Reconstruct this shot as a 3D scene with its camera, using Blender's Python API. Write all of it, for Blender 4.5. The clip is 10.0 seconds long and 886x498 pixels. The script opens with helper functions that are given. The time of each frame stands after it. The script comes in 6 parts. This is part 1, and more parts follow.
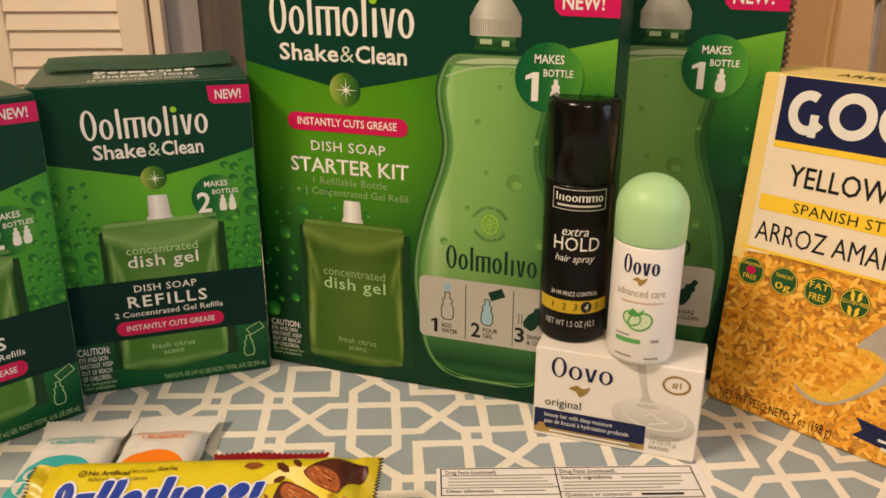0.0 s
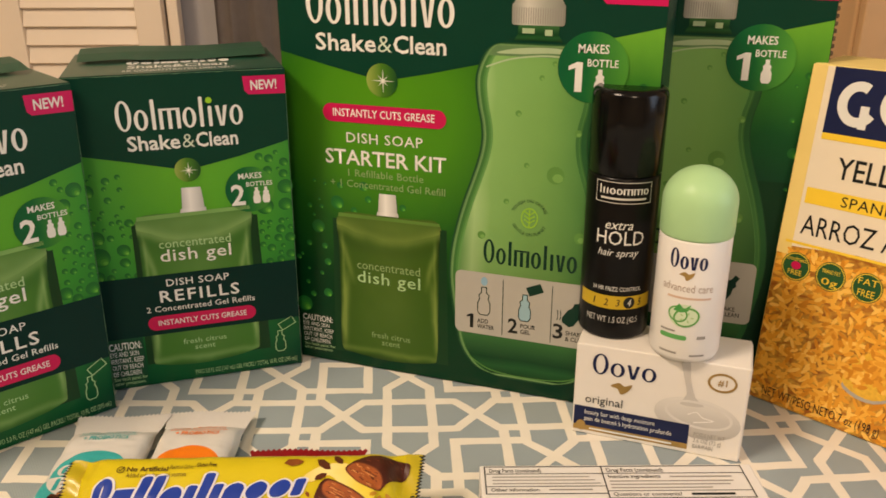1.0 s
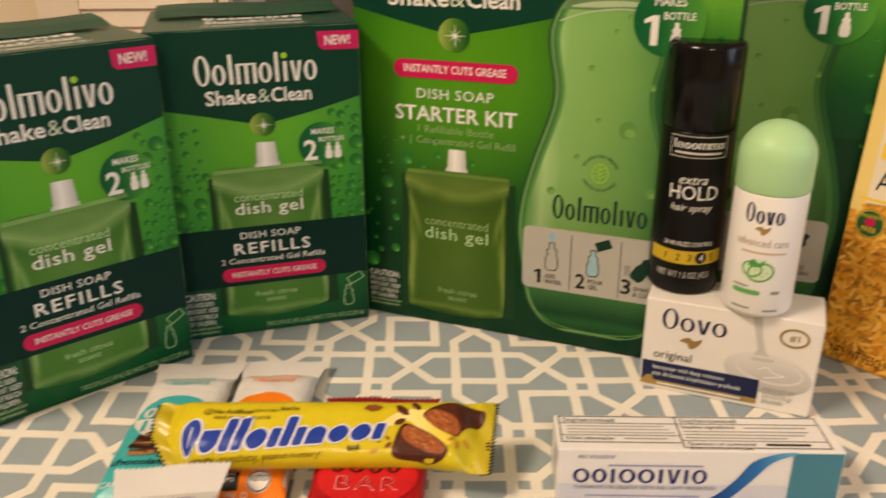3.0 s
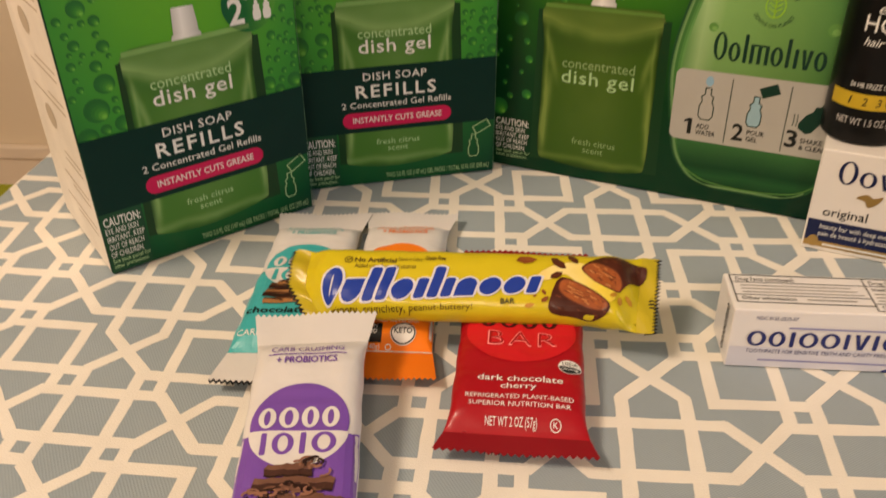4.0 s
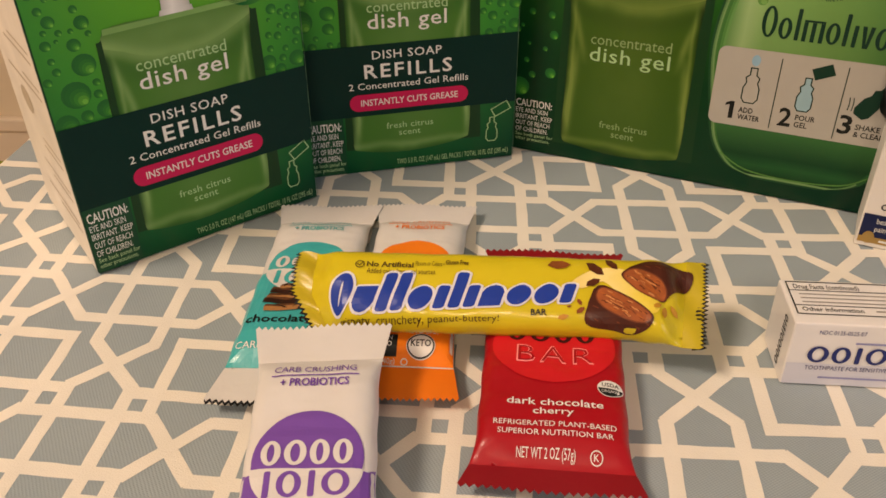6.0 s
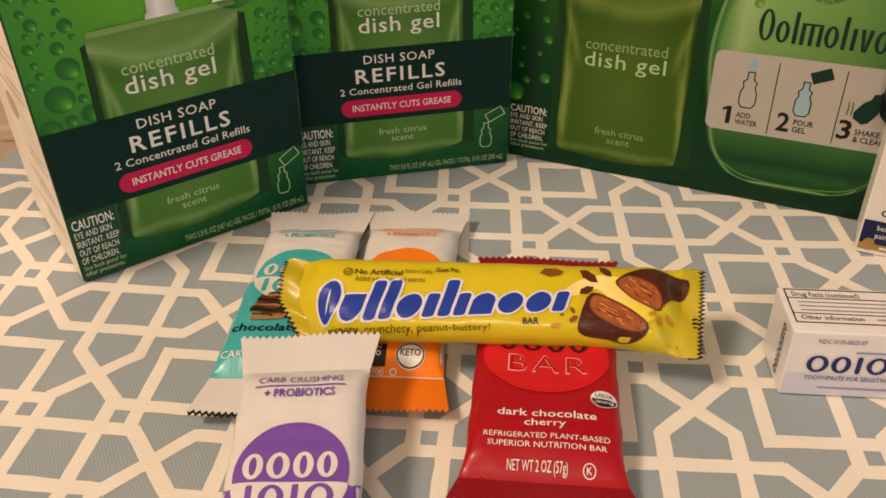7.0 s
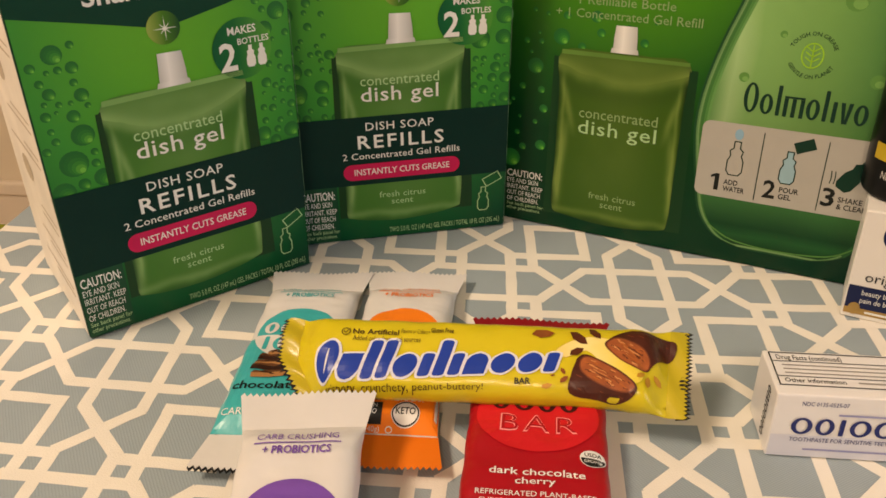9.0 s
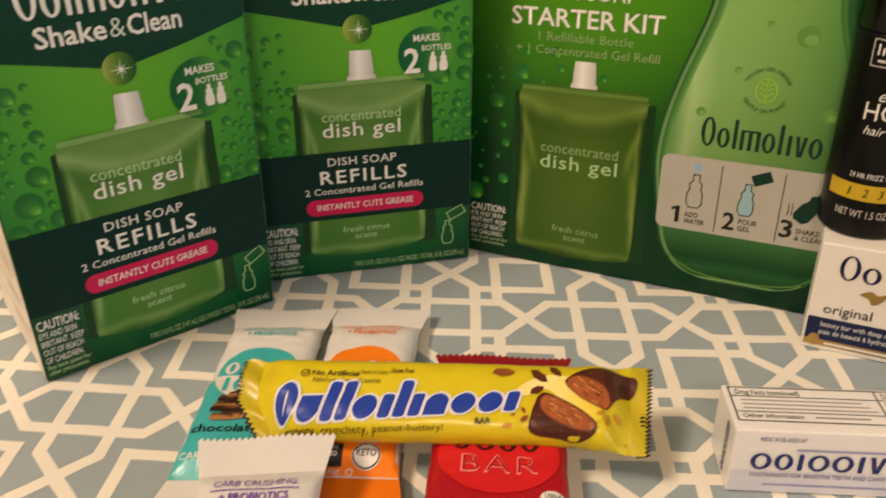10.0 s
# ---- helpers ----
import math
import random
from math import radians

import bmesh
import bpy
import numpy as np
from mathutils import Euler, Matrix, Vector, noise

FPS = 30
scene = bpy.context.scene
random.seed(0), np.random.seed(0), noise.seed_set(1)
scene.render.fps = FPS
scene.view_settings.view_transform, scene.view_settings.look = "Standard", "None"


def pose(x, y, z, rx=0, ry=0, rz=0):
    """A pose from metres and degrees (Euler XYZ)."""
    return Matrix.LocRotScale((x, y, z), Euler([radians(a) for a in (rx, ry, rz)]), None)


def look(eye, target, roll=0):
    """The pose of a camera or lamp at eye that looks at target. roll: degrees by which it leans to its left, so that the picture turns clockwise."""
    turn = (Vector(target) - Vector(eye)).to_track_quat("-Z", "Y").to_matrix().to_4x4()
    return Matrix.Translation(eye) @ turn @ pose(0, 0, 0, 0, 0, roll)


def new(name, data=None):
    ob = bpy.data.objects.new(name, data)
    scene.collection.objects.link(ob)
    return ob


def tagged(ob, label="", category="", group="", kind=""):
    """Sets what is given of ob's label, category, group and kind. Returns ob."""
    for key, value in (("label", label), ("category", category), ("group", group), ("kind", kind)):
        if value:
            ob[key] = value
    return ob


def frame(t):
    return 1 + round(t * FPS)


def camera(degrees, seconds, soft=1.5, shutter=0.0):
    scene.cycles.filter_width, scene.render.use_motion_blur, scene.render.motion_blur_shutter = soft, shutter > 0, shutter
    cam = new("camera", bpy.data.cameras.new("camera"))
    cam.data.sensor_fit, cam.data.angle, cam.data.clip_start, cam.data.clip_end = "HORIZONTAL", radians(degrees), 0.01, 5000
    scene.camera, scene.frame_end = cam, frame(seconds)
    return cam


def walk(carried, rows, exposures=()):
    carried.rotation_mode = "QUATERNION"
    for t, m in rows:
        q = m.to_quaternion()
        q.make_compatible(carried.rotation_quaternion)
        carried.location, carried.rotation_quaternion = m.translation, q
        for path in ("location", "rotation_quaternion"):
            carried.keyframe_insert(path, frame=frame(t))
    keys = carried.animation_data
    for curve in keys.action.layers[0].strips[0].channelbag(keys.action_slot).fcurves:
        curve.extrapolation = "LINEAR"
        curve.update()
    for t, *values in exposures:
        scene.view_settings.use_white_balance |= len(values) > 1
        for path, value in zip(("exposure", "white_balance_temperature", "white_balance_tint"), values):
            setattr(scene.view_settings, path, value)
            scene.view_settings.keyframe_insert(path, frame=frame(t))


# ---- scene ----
cam = camera(56.63, 10.0, soft=1.6, shutter=0.5)
# seconds, eye x, y, z, yaw, pitch, roll
PATH = [
    (0, 0.1988, 0.1143, 0.9985, 18.39, -21.19, -0.01),
    (0.5, 0.1958, 0.1137, 0.9982, 18.62, -20.89, -0.20),
    (1, 0.1822, 0.1155, 0.9930, 19.02, -21.23, -0.04),
    (1.5, 0.1797, 0.1155, 0.9922, 19.36, -21.45, -0.09),
    (2, 0.1827, 0.1209, 0.9903, 19.10, -21.63, -0.27),
    (2.2, 0.1843, 0.1232, 0.9893, 18.83, -21.51, -0.28),
    (3.3, 0.1538, 0.0947, 0.9887, 24.14, -24.08, -1.43),
    (3.5, 0.1422, 0.0928, 0.9831, 25.57, -24.60, -1.88),
    (4, 0.1215, 0.1089, 0.9626, 26.49, -32.09, -1.73),
    (4.5, 0.1110, 0.1210, 0.9521, 26.53, -33.08, -1.37),
    (5, 0.1038, 0.1289, 0.9516, 26.18, -34.17, -0.79),
    (5.5, 0.0992, 0.1295, 0.9504, 26.03, -34.20, -0.98),
    (5.7, 0.0981, 0.1330, 0.9545, 26.29, -34.27, -1.40),
    (7, 0.0995, 0.1442, 0.9497, 26.60, -33.55, -1.80),
    (7.5, 0.1003, 0.1482, 0.9487, 26.39, -32.81, -1.75),
    (8, 0.1078, 0.1441, 0.9587, 26.58, -31.45, -2.12),
    (8.5, 0.1097, 0.1425, 0.9638, 26.82, -30.16, -2.09),
    (9, 0.1058, 0.1381, 0.9571, 26.75, -29.61, -1.38),
    (9.5, 0.1076, 0.1368, 0.9580, 26.81, -29.15, -1.39),
    (10, 0.1105, 0.1441, 0.9624, 24.94, -28.16, -1.22),
]

walk(cam, [(t, pose(x, y, z, 90 + pitch, 0, yaw) @ pose(0, 0, 0, 0, 0, roll)) for t, x, y, z, yaw, pitch, roll in PATH],
     [(0.0, 0.02, 6500, 10), (2.2, 0.02, 6500, 10), (3.5, -0.05, 6500, 11), (4.5, -0.20, 6500, 16), (5.7, -0.18, 6500, 16), (7.0, -0.15, 6500, 16), (8.5, -0.08, 6500, 13), (10.0, -0.06, 6500, 11)])

ROOM = pose(0, 0, 0, 0, 0, 20)      # the walls and the table stand 20 degrees to the world's axes
TABLE = 0.75

# ---- light ----
world = bpy.data.worlds.new("world")
scene.world = world
world.use_nodes = True
world.node_tree.nodes["Background"].inputs[0].default_value = (1.0, 0.80, 0.58, 1)
world.node_tree.nodes["Background"].inputs[1].default_value = 0.02


def area_lamp(name, m, size, watts, color):
    data = bpy.data.lights.new(name, "AREA")
    data.shape, data.size, data.energy, data.color = "DISK", size, watts, color
    ob = new(name, data)
    ob.matrix_world = m
    return ob


WARM = (1.0, 0.775, 0.565)
COOL = (0.74, 0.83, 1.0)
area_lamp("ceiling_lamp_light", look((-0.70, -0.45, 2.36), (-0.05, 0.35, 0.75)), 0.60, 57, WARM)
# second lamp, added unseen as fill from behind the viewpoint
area_lamp("room_lamp_light", look((0.75, -1.5, 2.36), (0.3, 0.2, 0.75)), 0.46, 29, WARM)
# cool evening light from the table's right end; its window is unseen, added
area_lamp("window_light", ROOM @ look((2.04, -0.62, 1.42), (0.0, -0.05, 0.85)), 1.15, 11, COOL)

# ---- materials ----
MATS = {}


def srgb(r, g, b):
    return tuple((c / 255 / 12.92 if c / 255 <= 0.04045 else ((c / 255 + 0.055) / 1.055) ** 2.4) for c in (r, g, b))


def nodes_of(mat):
    return mat.node_tree.nodes, mat.node_tree.links


def surface(name, color, rough=0.5, metal=0.0, vary=0.06, scale=60.0, bump=0.0, bump_scale=400.0, coat=0.0, gloss=0.32):
    """Plain surface with faint mottling and a fine relief."""
    if name in MATS:
        return MATS[name]
    mat = bpy.data.materials.new(name)
    mat.use_nodes = True
    n, l = nodes_of(mat)
    b = n["Principled BSDF"]
    b.inputs["Roughness"].default_value, b.inputs["Metallic"].default_value = rough, metal
    b.inputs["Specular IOR Level"].default_value = gloss
    if coat:
        b.inputs["Coat Weight"].default_value, b.inputs["Coat Roughness"].default_value = coat, 0.12
    tc = n.new("ShaderNodeTexCoord")
    noise1 = n.new("ShaderNodeTexNoise")
    noise1.inputs["Scale"].default_value, noise1.inputs["Detail"].default_value = scale, 4
    l.new(tc.outputs["Object"], noise1.inputs["Vector"])
    mix = n.new("ShaderNodeMix")
    mix.data_type = "RGBA"
    mix.inputs[6].default_value = (*[c * (1 - vary) for c in color], 1)
    mix.inputs[7].default_value = (*[min(1, c * (1 + vary)) for c in color], 1)
    l.new(noise1.outputs["Fac"], mix.inputs[0])
    l.new(mix.outputs[2], b.inputs["Base Color"])
    if bump:
        noise2 = n.new("ShaderNodeTexNoise")
        noise2.inputs["Scale"].default_value, noise2.inputs["Detail"].default_value = bump_scale, 3
        l.new(tc.outputs["Object"], noise2.inputs["Vector"])
        bp = n.new("ShaderNodeBump")
        bp.inputs["Strength"].default_value, bp.inputs["Distance"].default_value = bump, 0.001
        l.new(noise2.outputs["Fac"], bp.inputs["Height"])
        l.new(bp.outputs["Normal"], b.inputs["Normal"])
    MATS[name] = mat
    return mat


def printed(name, stops, axis=1, rough=0.34, wave=0.0, radial=False, shade=None, wave_scale=(3.0, 3.0, 3.0)):
    """Printed artwork whose ink runs through colour stops along one side of its own outline, and through grey stops up it."""
    if name in MATS:
        return MATS[name]
    mat = bpy.data.materials.new(name)
    mat.use_nodes = True
    n, l = nodes_of(mat)
    b = n["Principled BSDF"]
    b.inputs["Roughness"].default_value, b.inputs["Specular IOR Level"].default_value = rough, 0.25
    tc = n.new("ShaderNodeTexCoord")
    if radial:
        cx, cz, sx, sz = radial
        sub = n.new("ShaderNodeVectorMath")
        sub.operation = "SUBTRACT"
        sub.inputs[1].default_value = (cx, 0, cz)
        l.new(tc.outputs["Generated"], sub.inputs[0])
        flat_ = n.new("ShaderNodeVectorMath")
        flat_.operation = "MULTIPLY"
        flat_.inputs[1].default_value = (sx, 0, sz)
        l.new(sub.outputs[0], flat_.inputs[0])
        ln = n.new("ShaderNodeVectorMath")
        ln.operation = "LENGTH"
        l.new(flat_.outputs[0], ln.inputs[0])
        value = ln.outputs["Value"]
    else:
        sep = n.new("ShaderNodeSeparateXYZ")
        l.new(tc.outputs["Generated"], sep.inputs[0])
        value = sep.outputs[axis]
    if wave:
        noise1 = n.new("ShaderNodeTexNoise")
        noise1.inputs["Scale"].default_value = 1.0
        stretch = n.new("ShaderNodeVectorMath")
        stretch.operation = "MULTIPLY"
        stretch.inputs[1].default_value = wave_scale
        l.new(tc.outputs["Generated"], stretch.inputs[0])
        l.new(stretch.outputs[0], noise1.inputs["Vector"])
        mid = n.new("ShaderNodeMath")
        mid.operation = "SUBTRACT"
        mid.inputs[1].default_value = 0.5 if shade else 0.0
        l.new(noise1.outputs["Fac"], mid.inputs[0])
        sh = n.new("ShaderNodeMath")
        sh.operation = "MULTIPLY_ADD"
        sh.inputs[1].default_value = wave
        l.new(mid.outputs[0], sh.inputs[0])
        l.new(value, sh.inputs[2])
        value = sh.outputs[0]
    ramp = n.new("ShaderNodeValToRGB")
    while len(ramp.color_ramp.elements) < len(stops):
        ramp.color_ramp.elements.new(0.5)
    for e, (pos, col) in zip(ramp.color_ramp.elements, stops):
        e.position, e.color = pos, (*col, 1)
    l.new(value, ramp.inputs[0])
    ink = ramp.outputs[0]
    if shade:
        sep2 = n.new("ShaderNodeSeparateXYZ")
        l.new(tc.outputs["Generated"], sep2.inputs[0])
        tilt = n.new("ShaderNodeMath")
        tilt.operation = "MULTIPLY_ADD"
        tilt.inputs[1].default_value = 0.16
        noise2 = n.new("ShaderNodeTexNoise")
        noise2.inputs["Scale"].default_value = 2.6
        l.new(tc.outputs["Generated"], noise2.inputs["Vector"])
        l.new(noise2.outputs["Fac"], tilt.inputs[0])
        l.new(sep2.outputs[2], tilt.inputs[2])
        ramp2 = n.new("ShaderNodeValToRGB")
        while len(ramp2.color_ramp.elements) < len(shade):
            ramp2.color_ramp.elements.new(0.5)
        for e, (pos, g) in zip(ramp2.color_ramp.elements, shade):
            e.position, e.color = pos + 0.08, (g, g, g, 1)
        l.new(tilt.outputs[0], ramp2.inputs[0])
        mul = n.new("ShaderNodeMix")
        mul.data_type, mul.blend_type = "RGBA", "MULTIPLY"
        mul.inputs[0].default_value = 1.0
        l.new(ink, mul.inputs[6])
        l.new(ramp2.outputs[0], mul.inputs[7])
        ink = mul.outputs[2]
    l.new(ink, b.inputs["Base Color"])
    MATS[name] = mat
    return mat


CARD = surface("white_card", (0.74, 0.70, 0.63), 0.55, bump=0.15, bump_scale=900)
CARD_SIDE = surface("worn_card_side", (0.80, 0.74, 0.64), 0.5, vary=0.25, scale=28, bump=0.2)
EDGE_WEAR = surface("worn_edge_card", srgb(92, 124, 96), 0.7, vary=0.3, scale=300)
DARK_GREEN = surface("dark_green_ink", srgb(0, 56, 40), 0.44, vary=0.08, gloss=0.2)
BAND_GREEN = surface("band_green_ink", srgb(0, 42, 36), 0.46, vary=0.08, gloss=0.18)
MID_GREEN = printed("badge_green_print", [(0.0, srgb(0, 84, 50)), (0.45, srgb(16, 100, 48)), (1.0, srgb(78, 150, 52))], axis=0, wave=0.1)
WHITE_INK = surface("white_ink", (0.78, 0.78, 0.74), 0.4, vary=0.03)
PALE_INK = surface("pale_green_ink", srgb(170, 205, 150), 0.4, vary=0.03)
SOFT_INK = surface("soft_white_ink", srgb(206, 218, 198), 0.4, vary=0.03)
PINK = surface("pink_ink", srgb(200, 14, 92), 0.4)
RED_PILL = surface("red_ink", srgb(194, 14, 80), 0.4)
LIME = surface("lime_ink", srgb(150, 205, 40), 0.36)
BLACK_INK = surface("black_ink", srgb(22, 26, 24), 0.45)
INK_GREEN = surface("deep_green_lettering", srgb(6, 50, 36), 0.4)
GREEN_LINE = surface("thin_green_line_ink", srgb(60, 130, 80), 0.4)
CREAM = surface("cream_print", (0.80, 0.76, 0.66), 0.85, vary=0.10, scale=45, bump=0.22, bump_scale=1600)
NAVY = surface("navy_ink", srgb(20, 30, 72), 0.4)
GOLD = surface("gold_ink", srgb(178, 146, 84), 0.3, metal=0.5)
YELLOW_INK = surface("yellow_ink", srgb(246, 208, 60), 0.4)
GREY_INK = surface("grey_ink", srgb(150, 146, 140), 0.5)

# ---- mesh helpers ----


def part(name, bm, material, parent, label="", smooth=False, kind=""):
    me = bpy.data.meshes.new(name)
    if smooth:
        for f in bm.faces:
            f.smooth = True
    bm.to_mesh(me)
    bm.free()
    for m in (material if isinstance(material, (list, tuple)) else [material]):
        me.materials.append(m)
    ob = new(name, me)
    ob.parent = parent
    if label or kind:
        tagged(ob, label, kind=kind)
    return ob


def thing(name, m, label, category, group="", kind=""):
    ob = new(name)
    ob.empty_display_size = 0.02
    ob.matrix_world = m
    return tagged(ob, label, category, group, kind)


def box_bm(x0, y0, z0, x1, y1, z1, bevel=0.0, segments=2):
    bm = bmesh.new()
    bmesh.ops.create_cube(bm, size=1, matrix=Matrix.Translation(((x0 + x1) / 2, (y0 + y1) / 2, (z0 + z1) / 2)) @ Matrix.Diagonal((x1 - x0, y1 - y0, z1 - z0, 1)))
    if bevel:
        bmesh.ops.bevel(bm, geom=list(bm.edges), offset=bevel, segments=segments, affect="EDGES", profile=0.5)
    return bm


def lathe_bm(profile, steps=48):
    """Turns (radius, height) pairs round z."""
    bm = bmesh.new()
    rings = []
    for r, z in profile:
        rings.append([bm.verts.new((r * math.cos(2 * math.pi * k / steps), r * math.sin(2 * math.pi * k / steps), z)) for k in range(steps)])
    for a, b in zip(rings, rings[1:]):
        for k in range(steps):
            bm.faces.new((a[k], a[(k + 1) % steps], b[(k + 1) % steps], b[k]))
    bm.faces.new(list(reversed(rings[0])))
    bm.faces.new(rings[-1])
    return bm


# flat outlines in millimetres -------------------------------------------------


def rect(u0, v0, u1, v1):
    return [(u0, v0), (u1, v0), (u1, v1), (u0, v1)]


def round_rect(u0, v0, u1, v1, r, n=6):
    out = []
    for cx, cy, a in ((u1 - r, v0 + r, -90), (u1 - r, v1 - r, 0), (u0 + r, v1 - r, 90), (u0 + r, v0 + r, 180)):
        out += [(cx + r * math.cos(radians(a + 90 * k / n)), cy + r * math.sin(radians(a + 90 * k / n))) for k in range(n + 1)]
    return out


def ellipse(cu, cv, a, b=None, n=32, turn=0.0):
    b = a if b is None else b
    c, s = math.cos(radians(turn)), math.sin(radians(turn))
    return [(cu + a * math.cos(t) * c - b * math.sin(t) * s, cv + a * math.cos(t) * s + b * math.sin(t) * c) for t in (2 * math.pi * k / n for k in range(n))]


def ring_strip(outline, width, closed=True):
    """Polygons of a line of that width along an outline, mitred."""
    pts = [Vector(p) for p in outline]
    n = len(pts)
    sides = []
    for i, p in enumerate(pts):
        a = pts[i - 1] if (closed or i) else None
        b = pts[(i + 1) % n] if (closed or i < n - 1) else None
        d1 = (p - a).normalized() if a is not None else (b - p).normalized()
        d2 = (b - p).normalized() if b is not None else d1
        m = d1 + d2
        m = Vector((-m.y, m.x)).normalized() if m.length > 1e-6 else Vector((-d1.y, d1.x))
        k = width / 2 / max(0.35, m.dot(Vector((-d1.y, d1.x))))
        sides.append((p + m * k, p - m * k))
    rng = range(n) if closed else range(n - 1)
    return [[tuple(sides[i][1]), tuple(sides[(i + 1) % n][1]), tuple(sides[(i + 1) % n][0]), tuple(sides[i][0])] for i in rng]


def smooth_curve(points, steps=6, closed=False):
    out, n = [], len(points)
    for i in range(n if closed else n - 1):
        p0, p1, p2, p3 = (Vector(points[(i + k) % n if closed else min(max(i + k, 0), n - 1)]) for k in (-1, 0, 1, 2))
        for s in range(steps):
            t = s / steps
            out.append(tuple(0.5 * (2 * p1 + (p2 - p0) * t + (2 * p0 - 5 * p1 + 4 * p2 - p3) * t * t + (3 * p1 - p0 - 3 * p2 + p3) * t ** 3)))
    if not closed:
        out.append(tuple(points[-1]))
    return out


def flat_bm(polys):
    bm = bmesh.new()
    for poly in polys:
        vs = [bm.verts.new((x, y, 0)) for x, y in poly]
        f = bm.faces.new(vs)
        f.normal_update()
        if f.normal.z < 0:
            f.normal_flip()
    big = [f for f in bm.faces if len(f.verts) > 4]
    if big:
        bmesh.ops.triangulate(bm, faces=big)
    bmesh.ops.remove_doubles(bm, verts=bm.verts[:], dist=1e-4)
    return bm


def text_bm(words, bold=0.0, slant=0.0, track=1.0):
    cu = bpy.data.curves.new("lettering", "FONT")
    cu.body, cu.size, cu.resolution_u, cu.offset, cu.shear = words, 1.0, 2, bold, slant
    cu.fill_mode, cu.space_character = "FRONT", track
    ob = bpy.data.objects.new("lettering", cu)
    scene.collection.objects.link(ob)
    me = bpy.data.meshes.new_from_object(ob)
    bm = bmesh.new()
    bm.from_mesh(me)
    bpy.data.objects.remove(ob)
    bpy.data.curves.remove(cu)
    bpy.data.meshes.remove(me)
    return bm


CAP = 0.69


def fitted_text(words, u0, u1, v, cap, bold=0.0, slant=0.0):
    """Lettering from u0 to u1 on the baseline v, with capitals of that height."""
    bm = text_bm(words, bold, slant)
    xs = [q.co.x for q in bm.verts]
    a, b = min(xs), max(xs)
    loose = (u1 - u0) / ((b - a) * cap / CAP)
    if loose > 1.06 and len(words) > 2 and cap > 2.6:
        bm.free()
        bm = text_bm(words, bold, slant, 1 + (loose - 1.0) * (0.6 if words.isupper() else 0.25))
        xs = [q.co.x for q in bm.verts]
        a, b = min(xs), max(xs)
    for q in bm.verts:
        q.co.x, q.co.y = u0 + (q.co.x - a) * (u1 - u0) / (b - a), v + q.co.y * cap / CAP
    return bm


def dice(bm, step):
    """Cuts flat artwork into strips so that it can follow a curved surface."""
    for axis in (0, 1):
        lo, hi = min(q.co[axis] for q in bm.verts), max(q.co[axis] for q in bm.verts)
        at = math.floor(lo / step) * step + step
        while at < hi:
            no = (1, 0, 0) if axis == 0 else (0, 1, 0)
            bmesh.ops.bisect_plane(bm, geom=bm.verts[:] + bm.edges[:] + bm.faces[:], plane_co=[c * at for c in no], plane_no=no)
            at += step
    return bm


class Face:
    """A printed face of a thing: lays flat artwork in millimetres onto it, in thin layers."""

    def __init__(self, root, lay, step=0.0):
        self.root, self.lay, self.step, self.count = root, lay, step, 0

    def put(self, name, bm, material, layer, label="", kind=""):
        if self.step:
            dice(bm, self.step)
        for q in bm.verts:
            q.co = self.lay(q.co.x, q.co.y, layer * 0.00012)
        return part(name, bm, material, self.root, label, kind=kind)

    def fill(self, name, polys, material, layer, label="", kind=""):
        return self.put(name, flat_bm(polys), material, layer, label, kind)

    def text(self, words, u0, u1, v, cap, material, layer=6, bold=0.0, slant=0.0, label=""):
        return self.put("lettering", fitted_text(words, u0, u1, v, cap, bold, slant), material, layer, label)


